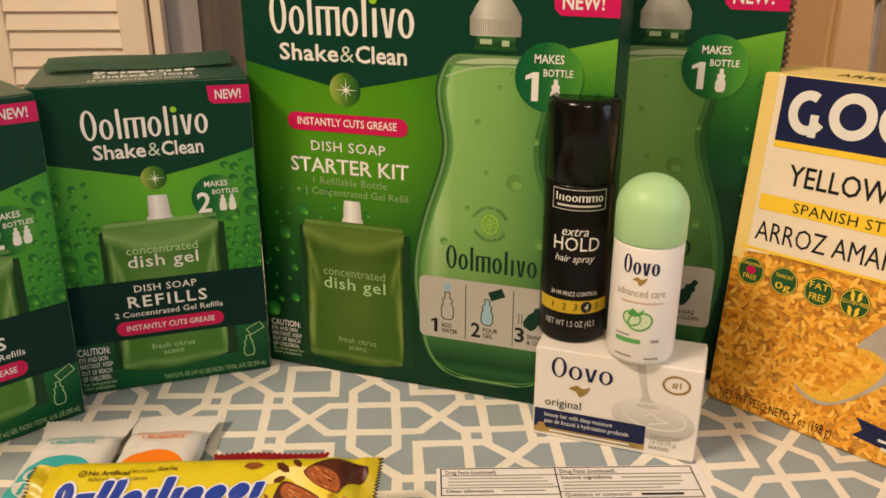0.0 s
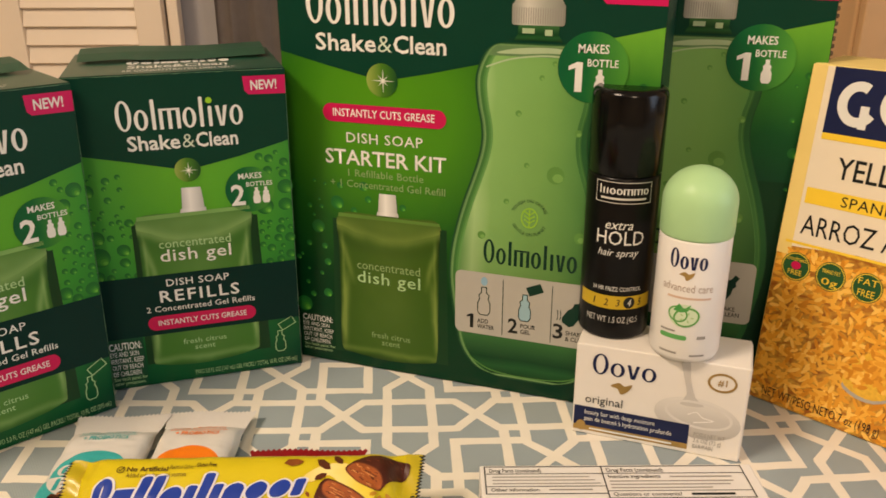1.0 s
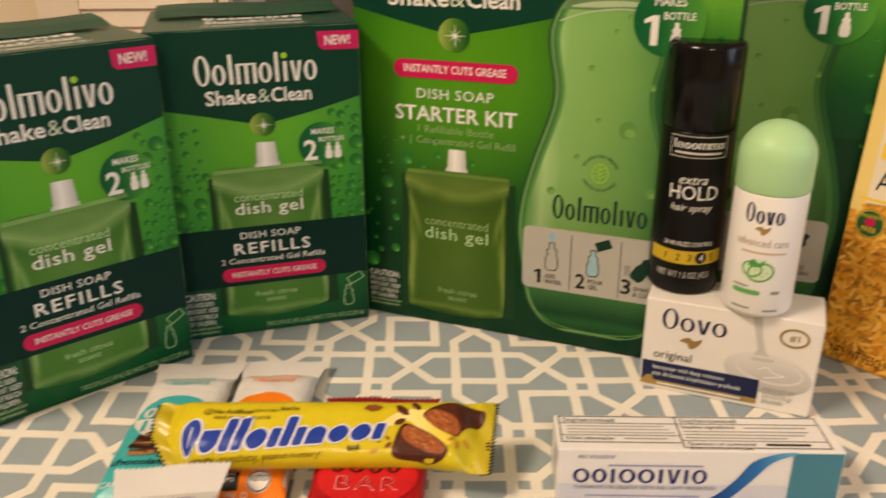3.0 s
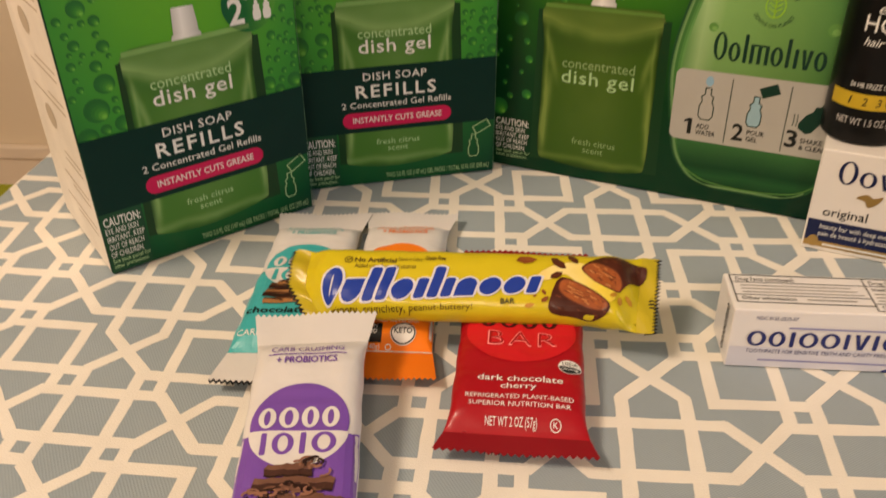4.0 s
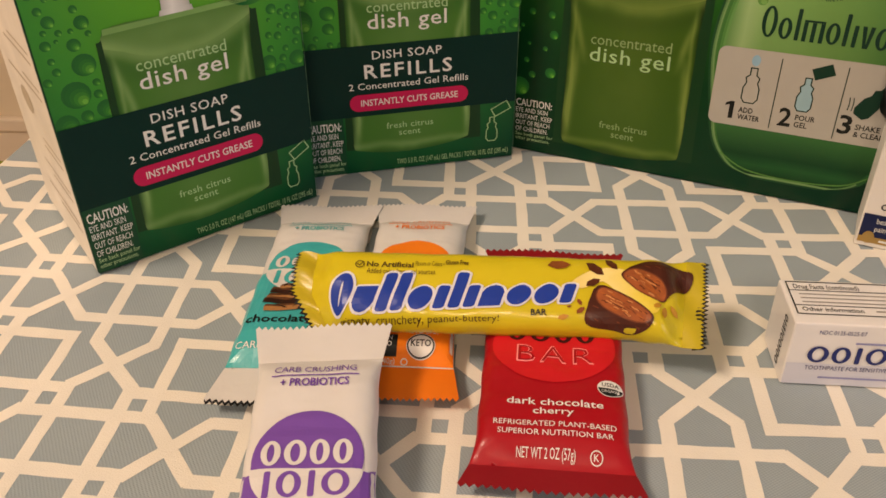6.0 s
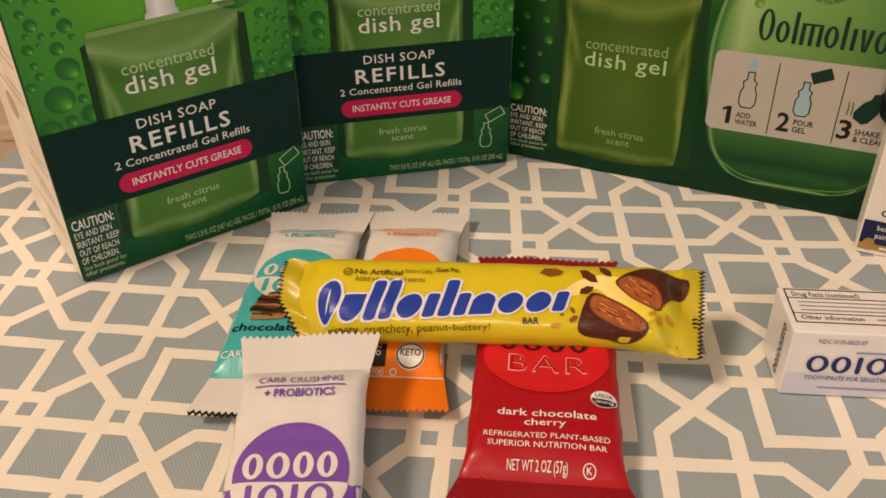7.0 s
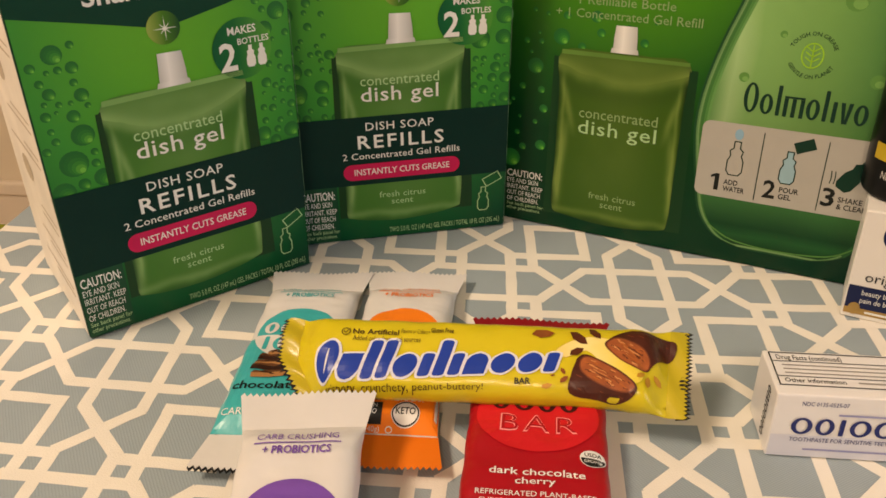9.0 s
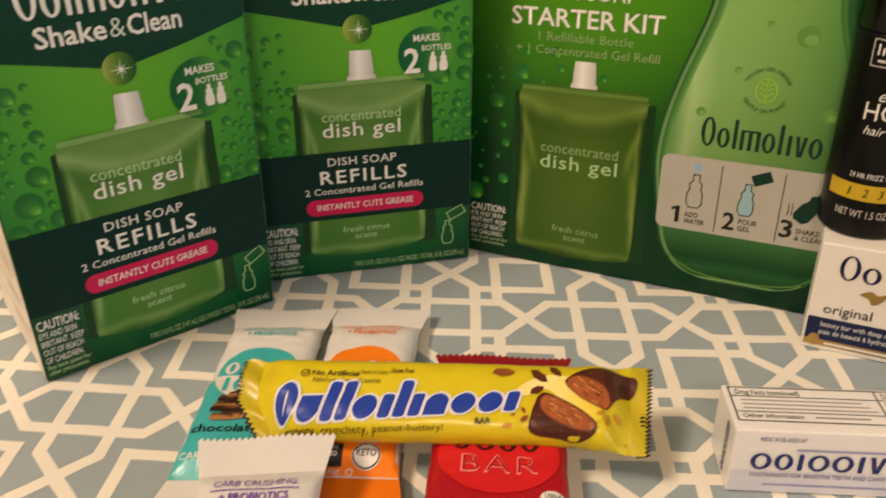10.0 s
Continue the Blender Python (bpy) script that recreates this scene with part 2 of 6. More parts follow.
def wordmark(u0, u1, v, cap, spec, weight=0.16, lower=0.68, thin=0.62):
    """A brand's mark as plain upright bars and rounded rings: T tall bar, S short bar, R ring, B big ring, A arch of three bars."""
    widths = {"T": 0.30, "S": 0.30, "R": 0.62, "B": 0.70, "A": 0.95, "V": 0.55, "_": 0.3, "U": 0.58, "N": 0.58}
    total = sum(widths[c] for c in spec) + 0.10 * (len(spec) - 1)
    k, x, out = (u1 - u0) / total, u0, []
    w = cap * weight
    for c in spec:
        wide = widths[c] * k
        if c in "TS":
            out.append(round_rect(x + wide / 2 - w / 2, v, x + wide / 2 + w / 2, v + (cap if c == "T" else cap * lower), w * 0.3, 3))
        elif c in "RB":
            h = cap * (lower if c == "R" else 1.0)
            outer, inner = ellipse(x + wide / 2, v + h / 2, wide / 2, h / 2, 24), ellipse(x + wide / 2, v + h / 2, wide / 2 - w, h / 2 - w * thin, 24)
            out += [[outer[q], outer[(q + 1) % 24], inner[(q + 1) % 24], inner[q]] for q in range(24)]
        elif c == "A":
            h = cap * lower
            for j in range(3):
                cx = x + w / 2 + j * (wide - w) / 2
                out.append(rect(cx - w / 2, v, cx + w / 2, v + h - w * 0.6))
            out.append(rect(x, v + h - w * 0.55, x + wide, v + h))
        elif c in "UN":
            # two bars joined by a round below or above
            h = cap * lower
            bend = [(x + wide / 2 + (wide / 2 - w / 2) * math.cos(math.pi * q / 10), wide / 2 * math.sin(math.pi * q / 10)) for q in range(11)]
            turn_ = [(p, v + h - wide / 2 - w / 2 + e) if c == "N" else (p, v + wide / 2 + w / 2 - e) for p, e in bend]
            out += ring_strip(turn_, w, False)
            for cx in (x + w / 2, x + wide - w / 2):
                out.append(rect(cx - w / 2, v if c == "N" else v + wide / 2, cx + w / 2, v + h - wide / 2 if c == "N" else v + h))
        elif c == "V":
            h = cap * lower
            out.append([(x + wide / 2 - w * 0.6, v), (x + wide / 2 + w * 0.6, v), (x + wide, v + h), (x + wide - w, v + h), (x + wide / 2, v + w), (x + w, v + h), (x, v + h)])
        x += wide + 0.10 * k
    return out


def digit_one(u, v, h, w):
    """The figure 1 with its flag, w wide."""
    st = w * 0.52
    return [(u + w - st, v), (u + w, v), (u + w, v + h), (u + w - st * 0.8, v + h), (u, v + h * 0.86), (u, v + h * 0.72), (u + w - st, v + h * 0.80)]


def little_bottle(cu, v, h):
    w = h * 0.42
    half = [(0.30, 0), (0.5, 0.12), (0.5, 0.42), (0.34, 0.58), (0.42, 0.72), (0.2, 0.80), (0.2, 1.0)]
    return [(cu + a * w, v + b * h) for a, b in half] + [(cu - a * w, v + b * h) for a, b in reversed(half)]


def star_points(cu, cv, r, n=8):
    out = []
    for k in range(2 * n):
        a = math.pi * k / n
        rr = r * (1.0 if k % 4 == 0 else 0.62) if k % 2 == 0 else r * 0.13
        out.append((cu + rr * math.sin(a), cv + rr * math.cos(a)))
    return out

# ---- room ----


def plaster(name, color):
    return surface(name, color, 0.85, vary=0.04, scale=3, bump=0.25, bump_scale=160)


WALL = plaster("cream_wall_paint", (0.82, 0.71, 0.53))
# wall strip that lies in shade; the grey is put into its colour
SHADED_WALL = plaster("shaded_wall_paint", (0.42, 0.41, 0.42))
WHITE_PAINT = surface("cream_gloss_paint", (0.86, 0.75, 0.60), 0.38, vary=0.04, scale=12, bump=0.08, bump_scale=90)
WOOD = surface("pale_wood", (0.66, 0.42, 0.21), 0.42, vary=0.12, scale=9, bump=0.1, bump_scale=70)


def clear_glass():
    if "clear_glass" not in MATS:
        mat = bpy.data.materials.new("clear_glass")
        mat.use_nodes = True
        b = mat.node_tree.nodes["Principled BSDF"]
        b.inputs["Transmission Weight"].default_value, b.inputs["Roughness"].default_value, b.inputs["IOR"].default_value = 1.0, 0.02, 1.46
        MATS["clear_glass"] = mat
    return MATS["clear_glass"]


def structure(name, bm, material, label=""):
    ob = part(name, bm, material, None)
    ob.matrix_world = ROOM
    return tagged(ob, label or "plain painted " + name.split("_")[0], name.split("_")[0], kind="structure")


FLOOR_MAT = surface("beige_carpet", (0.52, 0.42, 0.30), 0.9, vary=0.12, scale=150, bump=0.6, bump_scale=500)
structure("floor", box_bm(-2.6, -2.4, -0.1, 2.1, 1.85, 0), FLOOR_MAT, "beige floor of the room")
structure("ceiling", box_bm(-2.7, -2.5, 2.4, 2.2, 1.95, 2.5), plaster("white_ceiling_paint", (0.78, 0.74, 0.68)), "plain white ceiling")
structure("wall_north", box_bm(-2.6, 1.75, 0, -0.30, 1.85, 2.4), WALL, "cream painted wall behind the table")
structure("wall_recess", box_bm(-0.30, 1.79, 0, 0.62, 1.89, 2.4), SHADED_WALL, "wall in a recess, its shade put into grey paint")
structure("wall_north_east", box_bm(0.62, 1.75, 0, 2.1, 1.85, 2.4), WALL, "cream painted wall")
structure("wall_south", box_bm(-2.6, -2.5, 0, 2.1, -2.4, 2.4), WALL, "cream painted wall")
structure("wall_west", box_bm(-2.7, -2.4, 0, -2.6, 1.75, 2.4), WALL, "cream painted wall")
EAST, WIN = 2.1, (-1.22, -0.02, 0.82, 2.02)        # inner face of the east wall, its window from y to y and z to z


def wall_with_window():
    y0, y1, z0, z1 = WIN
    bm = bmesh.new()
    for a, b, c, d in ((-2.5, y0, 0, 2.4), (y1, 1.85, 0, 2.4), (y0, y1, 0, z0), (y0, y1, z1, 2.4)):
        piece = box_bm(EAST, a, c, EAST + 0.1, b, d)
        me = bpy.data.meshes.new("t")
        piece.to_mesh(me)
        bm.from_mesh(me)
        bpy.data.meshes.remove(me)
        piece.free()
    bmesh.ops.remove_doubles(bm, verts=bm.verts[:], dist=1e-5)
    return bm


structure("wall_east", wall_with_window(), WALL, "cream painted wall with an assumed window")


# window added out of view as the source of the cool side light
def window():
    y0, y1, z0, z1 = WIN
    root = thing("window_1", ROOM @ pose(0, 0, 0), "assumed white painted window in the end wall, out of view", "window", kind="structure")
    for a, b, c, d in ((y0, y1, z0, z0 + 0.05), (y0, y1, z1 - 0.05, z1), (y0, y0 + 0.05, z0 + 0.05, z1 - 0.05), (y1 - 0.05, y1, z0 + 0.05, z1 - 0.05)):
        part("window_frame", box_bm(EAST + 0.03, a, c, EAST + 0.08, b, d, 0.004), WHITE_PAINT, root)
    pane = part("pane", box_bm(EAST + 0.05, y0 + 0.05, z0 + 0.05, EAST + 0.056, y1 - 0.05, z1 - 0.05), clear_glass(), root, "clear glass pane")
    pane.visible_shadow = False
    part("window_sill", box_bm(EAST - 0.03, y0 - 0.03, z0 - 0.025, EAST, y1 + 0.03, z0, 0.004), WHITE_PAINT, root)


window()


def baseboard():
    bm = box_bm(-2.6, 1.735, 0, -0.72, 1.75, 0.125, 0.002)
    for bm2 in (box_bm(-2.6, 1.728, 0.125, -0.72, 1.75, 0.160, 0.006),):
        me = bpy.data.meshes.new("t")
        bm2.to_mesh(me)
        bm.from_mesh(me)
        bpy.data.meshes.remove(me)
        bm2.free()
    return bm


structure("baseboard", baseboard(), WHITE_PAINT, "cream baseboard with a moulded top")


def louver_door():
    """A bifold closet door with slanted slats."""
    root = thing("louver_door", ROOM @ pose(-0.665, 1.72, 0.01), "cream painted louvered closet door, closed", "door")
    w, h, st = 0.358, 2.0, 0.052
    part("stile", box_bm(0, -0.012, 0, 0.086, 0.016, h, 0.002), WHITE_PAINT, root)
    part("stile", box_bm(w - st, -0.012, 0, w, 0.016, h, 0.002), WHITE_PAINT, root)
    part("rail", box_bm(0.086, -0.011, 0, w - st, 0.015, 0.16, 0.002), WHITE_PAINT, root)
    part("rail", box_bm(0.086, -0.011, h - 0.09, w - st, 0.015, h, 0.002), WHITE_PAINT, root)
    z, proto = 0.1577, None
    while z < h - 0.10:
        if proto is None:
            bm = box_bm(0.086, -0.003, -0.0215, w - st, 0.003, 0.0215, 0.0012)
            bmesh.ops.rotate(bm, verts=bm.verts, cent=(0, 0, 0), matrix=Matrix.Rotation(radians(-19), 3, "X"))
            proto = part("slat", bm, WHITE_PAINT, root)
            proto.location = (0, 0, z)
        else:
            ob = proto.copy()
            scene.collection.objects.link(ob)
            ob.location = (0, 0, z)
        z += 0.0352
    part("hinge_pin", box_bm(w - 0.004, -0.016, 0.55, w + 0.003, -0.010, 0.738, 0.001), surface("dark_brass", (0.16, 0.11, 0.06), 0.4, metal=0.8), root)
    trim = part("door_trim", box_bm(0, 0, 0, 0.022, 0.03, 2.1, 0.003), WHITE_PAINT, None)
    trim.matrix_world = ROOM @ pose(-0.303, 1.728, 0)
    tagged(trim, "cream painted door casing", "trim", kind="structure")


louver_door()


def grey_curtain():
    """A grey-brown curtain hanging in loose folds beside the door."""
    bm = bmesh.new()
    cols = []
    for i in range(41):
        x = i / 40 * 0.30
        y = 0.009 * math.sin(i * 0.95) + 0.004 * math.sin(i * 2.3)
        cols.append([bm.verts.new((x, y, z)) for z in (0.02, 0.7, 1.4, 2.2)])
    for a, b in zip(cols, cols[1:]):
        for k in range(3):
            bm.faces.new((a[k], b[k], b[k + 1], a[k + 1]))
    bmesh.ops.solidify(bm, geom=bm.faces[:], thickness=0.003)
    root = thing("curtain", ROOM @ pose(-0.212, 1.745, 0), "dim grey-brown curtain hanging in loose folds", "curtain")
    part("drape", bm, surface("grey_brown_cloth", (0.29, 0.25, 0.225), 0.9, vary=0.1, scale=40, bump=0.3), root, smooth=True)
    part("rod", box_bm(-0.06, -0.012, 2.2, 0.36, 0.012, 2.224, 0.006), surface("dark_rod", (0.08, 0.06, 0.05), 0.4, metal=0.6), root)


grey_curtain()


def wood_cabinet():
    """A tall pale wooden cabinet against the back wall."""
    root = thing("cabinet", ROOM @ pose(0.844, 1.32, 0), "tall pale wooden cabinet with plain doors", "cabinet")
    part("body", box_bm(0.02, 0.02, 0.0, 1.1, 0.42, 1.95, 0.004), WOOD, root)
    for x in (0.025, 0.565):
        door = part("door", box_bm(x, 0.0, 0.08, x + 0.53, 0.019, 1.93, 0.003), WOOD, root)
        hx = x + (0.49 if x < 0.3 else 0.04)
        part("handle", box_bm(hx - 0.006, -0.022, 0.98, hx + 0.006, -0.001, 1.10, 0.004), surface("brushed_steel", (0.5, 0.48, 0.45), 0.35, metal=1.0), door, "steel bar handle")


wood_cabinet()


def ceiling_lamp(x, y, r):
    root = thing("ceiling_lamp", Matrix.Translation((x, y, 2.4)), "unseen round white ceiling lamp, switched on", "lamp", "ceiling lamps")
    part("base", lathe_bm([(r * 0.7, -0.012), (r * 0.75, 0)]), WHITE_PAINT, root)
    part("rim", lathe_bm([(r, -0.03), (r * 1.06, -0.03), (r * 1.06, -0.008), (r, -0.008)]), surface("brass_rim", (0.6, 0.45, 0.2), 0.35, metal=1.0), root)


ceiling_lamp(-0.70, -0.45, 0.30)
# fixture added out of view to carry the fill lamp
ceiling_lamp(0.75, -1.5, 0.24)


def green_chair():
    root = thing("chair", ROOM @ pose(-0.672, 0.775, 0, 0, 0, 0), "wooden chair with a green padded seat beside the table", "chair")
    part("seat", box_bm(-0.21, -0.21, 0.42, 0.21, 0.21, 0.47, 0.02, 4), surface("green_seat_cloth", srgb(140, 146, 26), 0.8, vary=0.15, bump=0.3), root, "olive green padded seat", smooth=True)
    dark = surface("dark_chair_wood", (0.10, 0.06, 0.035), 0.4, vary=0.2, scale=14)
    for sx in (-1, 1):
        for sy in (-1, 1):
            part("leg", box_bm(sx * 0.19 - 0.02, sy * 0.19 - 0.02, 0, sx * 0.19 + 0.02, sy * 0.19 + 0.02, 0.425, 0.004), dark, root)
    part("apron", box_bm(-0.19, -0.19, 0.36, 0.19, 0.19, 0.42, 0.004), dark, root)


green_chair()

# ---- table with its cloth ----


def cloth_material():
    """Blue-grey woven cotton."""
    mat = bpy.data.materials.new("blue_grey_weave")
    mat.use_nodes = True
    n, l = nodes_of(mat)
    b = n["Principled BSDF"]
    b.inputs["Roughness"].default_value = 0.88
    tc = n.new("ShaderNodeTexCoord")
    waves = []
    for turn in (45, -45):
        mp = n.new("ShaderNodeMapping")
        mp.inputs["Rotation"].default_value = (0, 0, radians(turn + 12))
        l.new(tc.outputs["Object"], mp.inputs["Vector"])
        wv = n.new("ShaderNodeTexWave")
        wv.inputs["Scale"].default_value = 420 if turn > 0 else 300
        wv.inputs["Distortion"].default_value = 1.2
        l.new(mp.outputs[0], wv.inputs["Vector"])
        waves.append(wv)
    big = n.new("ShaderNodeTexNoise")
    big.inputs["Scale"].default_value, big.inputs["Detail"].default_value = 22, 5
    l.new(tc.outputs["Object"], big.inputs["Vector"])
    mix = n.new("ShaderNodeMix")
    mix.data_type = "RGBA"
    mix.inputs[6].default_value, mix.inputs[7].default_value = (0.285, 0.350, 0.378, 1), (0.375, 0.440, 0.465, 1)
    l.new(big.outputs["Fac"], mix.inputs[0])
    weave = n.new("ShaderNodeMix")
    weave.data_type = "RGBA"
    weave.blend_type = "MULTIPLY"
    weave.inputs[0].default_value = 0.16
    l.new(mix.outputs[2], weave.inputs[6])
    l.new(waves[0].outputs["Color"], weave.inputs[7])
    l.new(weave.outputs[2], b.inputs["Base Color"])
    add = n.new("ShaderNodeMath")
    l.new(waves[0].outputs["Fac"], add.inputs[0])
    l.new(waves[1].outputs["Fac"], add.inputs[1])
    bp = n.new("ShaderNodeBump")
    bp.inputs["Strength"].default_value, bp.inputs["Distance"].default_value = 0.25, 0.0003
    l.new(add.outputs[0], bp.inputs["Height"])
    l.new(bp.outputs[0], b.inputs["Normal"])
    return mat


TX0, TX1, TY0, TY1 = -0.133, 1.27, -0.12, 0.72        # table top in the room's frame


def table():
    root = thing("dining_table", ROOM @ pose(0, 0, 0), "wooden dining table covered with a patterned cloth", "table")
    wood = surface("table_wood", (0.22, 0.13, 0.07), 0.4, vary=0.2, scale=8)
    part("tabletop", box_bm(TX0, TY0, TABLE - 0.032, TX1, TY1, TABLE - 0.002, 0.003), wood, root)
    for x in (TX0 + 0.08, TX1 - 0.08):
        for y in (TY0 + 0.08, TY1 - 0.08):
            part("leg", box_bm(x - 0.03, y - 0.03, 0, x + 0.03, y + 0.03, TABLE - 0.032, 0.004), wood, root)


table()

PITCH, HASH, REACH = 72.5, 12.1, 25.0      # lattice repeat, its bar pairs and how far they run straight, mm
LINE = 5.3


def tablecloth():
    root = thing("tablecloth", ROOM @ pose(0, 0, TABLE), "blue-grey woven tablecloth with a cream lattice print", "tablecloth")
    bm = bmesh.new()
    over, drop = 0.006, 0.16
    x0, x1, y0, y1 = TX0 - over, TX1 + over, TY0 - over, TY1 + over
    top = [bm.verts.new((x, y, 0)) for x, y in ((x0, y0), (x1, y0), (x1, y1), (x0, y1))]
    bm.faces.new(top)
    low = []
    corners = ((x0, y0), (x1, y0), (x1, y1), (x0, y1))
    for i in range(4):
        a, b = Vector(corners[i]), Vector(corners[(i + 1) % 4])
        d = (b - a).normalized()
        out = Vector((d.y, -d.x))
        last = None
        for k in range(41):
            q = a.lerp(b, k / 40)
            o = out * (0.004 + 0.010 * math.sin(k * 0.9) ** 2)
            pair = (bm.verts.new((q.x, q.y, 0)), bm.verts.new((q.x + o.x, q.y + o.y, -drop)))
            if last:
                bm.faces.new((last[0], last[1], pair[1], pair[0]))
            last = pair
    bmesh.ops.remove_doubles(bm, verts=bm.verts[:], dist=1e-5)
    part("cloth", bm, cloth_material(), root)
    # the lattice: pairs of bars that bend and cross between the motifs, and square rings at the corners
    ox, oy = 0.0, 0.0
    px, py = 199.21, 425.52
    # the cloth lies slightly pulled and askew
    def pulled(v):
        a, b = v.x / 100, v.y / 100
        a, b = max(-4.2, min(a, 2.6)), max(-2.4, min(b, 1.6))      # no further bending outside the middle of the table
        x = px + 98.61 * v.x / 100 - 4.85 * v.y / 100 + 1.84 * a * b - 0.24 * a * a - 2.36 * b * b
        y = py + 0.90 * v.x / 100 + 110.34 * v.y / 100 - 0.47 * a * b + 1.15 * a * a + 2.90 * b * b
        return Vector((x, y))
    layers = {0: [], 1: [], 2: [], 3: [], 4: []}
    h, r, q = HASH, REACH, PITCH / 2
    i0, i1 = -7, 17
    j0, j1 = -9, 6
    rng = random.Random(4)
    for i in range(i0, i1):
        for j in range(j0, j1):
            cx, cy = ox + i * PITCH, oy + j * PITCH
            joined = (i + j) % 2            # every second motif meets the rings' sides
            for s in (-1, 1):
                # along the room's x: straight bar, then a slant to the next motif's other bar
                layers[0].append([(cx - r, cy + s * h), (cx + r, cy + s * h)])
                layers[1].append([(cx + s * h, cy - r), (cx + s * h, cy + r)])
                layers[2 if s > 0 else 3].append([(cx + r, cy + s * h), (cx + PITCH - r, cy - s * h)])
                layers[2 if s > 0 else 3].append([(cx + s * h, cy + r), (cx - s * h, cy + PITCH - r)])
            rx, ry, g = cx + q, cy + q, 13.2
            # ring round the meeting point of four motifs; two opposite corners run on to the motifs' bars
            ext = q - h - g
            for a, b in (((-1, -1), (1, -1)), ((1, -1), (1, 1)), ((1, 1), (-1, 1)), ((-1, 1), (-1, -1))):
                ends = []
                for (p0, p1) in ((a, b), (b, a)):
                    motif = ((i + (p0[0] > 0)) + (j + (p0[1] > 0))) % 2
                    d = (p0[0] - p1[0]) / 2, (p0[1] - p1[1]) / 2
                    e = ext + 1.5 if motif else LINE / 2
                    ends.append((rx + p0[0] * g + d[0] * e, ry + p0[1] * g + d[1] * e))
                layers[4 if a[1] == b[1] else 1].append(ends)
    x0, x1, y0, y1 = (v * 1000 for v in (x0, x1, y0, y1))
    for k, lines in layers.items():
        bm = bmesh.new()
        for a, b in lines:
            a, b = Vector(a), Vector(b)
            d = (b - a).normalized()
            if k in (2, 3):
                a, b = a - d * 1.1, b + d * 1.1
            elif k in (0,) or (k == 1 and (b - a).length > 45):
                a, b = a - d * 0.6, b + d * 0.6
            nrm = Vector((-d.y, d.x))
            steps = max(2, int((b - a).length / 6))
            prev = None
            for t in range(steps + 1):
                c = a.lerp(b, t / steps)
                wl, wr = (LINE / 2 + rng.uniform(-0.22, 0.22) for _ in range(2))
                pair = [pulled(c + nrm * wl), pulled(c - nrm * wr)]
                pair = [bm.verts.new((min(max(v.x, x0), x1) / 1000, min(max(v.y, y0), y1) / 1000, 0.00008 + 0.00003 * k)) for v in pair]
                if prev and (pair[0].co - prev[0].co).length > 1e-5 and (pair[1].co - pair[0].co).length > 1e-5:
                    try:
                        bm.faces.new((prev[1], pair[1], pair[0], prev[0]))
                    except ValueError:
                        pass
                prev = pair
        bmesh.ops.recalc_face_normals(bm, faces=bm.faces[:])
        for f in bm.faces:
            f.normal_update()
            if f.normal.z < 0:
                f.normal_flip()
        part("lattice_print", bm, CREAM, root, "cream printed lattice lines", kind="stuff")


tablecloth()

# ---- cartons ----
FIELD_GREEN = printed("bright_green_print", [(0.0, srgb(98, 172, 40)), (0.26, srgb(86, 162, 42)), (0.54, srgb(56, 140, 48)), (0.80, srgb(16, 94, 44)), (1.0, srgb(0, 60, 38))], radial=(0.5, 0.78, 0.98, 1.12), wave=0.06)
KIT_GREEN = printed("deep_to_bright_green_print", [(0.0, srgb(82, 150, 18)), (0.20, srgb(70, 136, 20)), (0.38, srgb(28, 88, 22)), (0.55, srgb(4, 56, 24)), (1.0, srgb(0, 44, 28))], radial=(0.30, 0.66, 0.95, 1.12), wave=0.06)
KIT_GLOW = printed("lime_corner_print", [(0.0, srgb(2, 58, 34)), (0.35, srgb(12, 82, 36)), (0.7, srgb(52, 124, 40)), (1.0, srgb(104, 170, 48))], axis=2, wave=0.12)


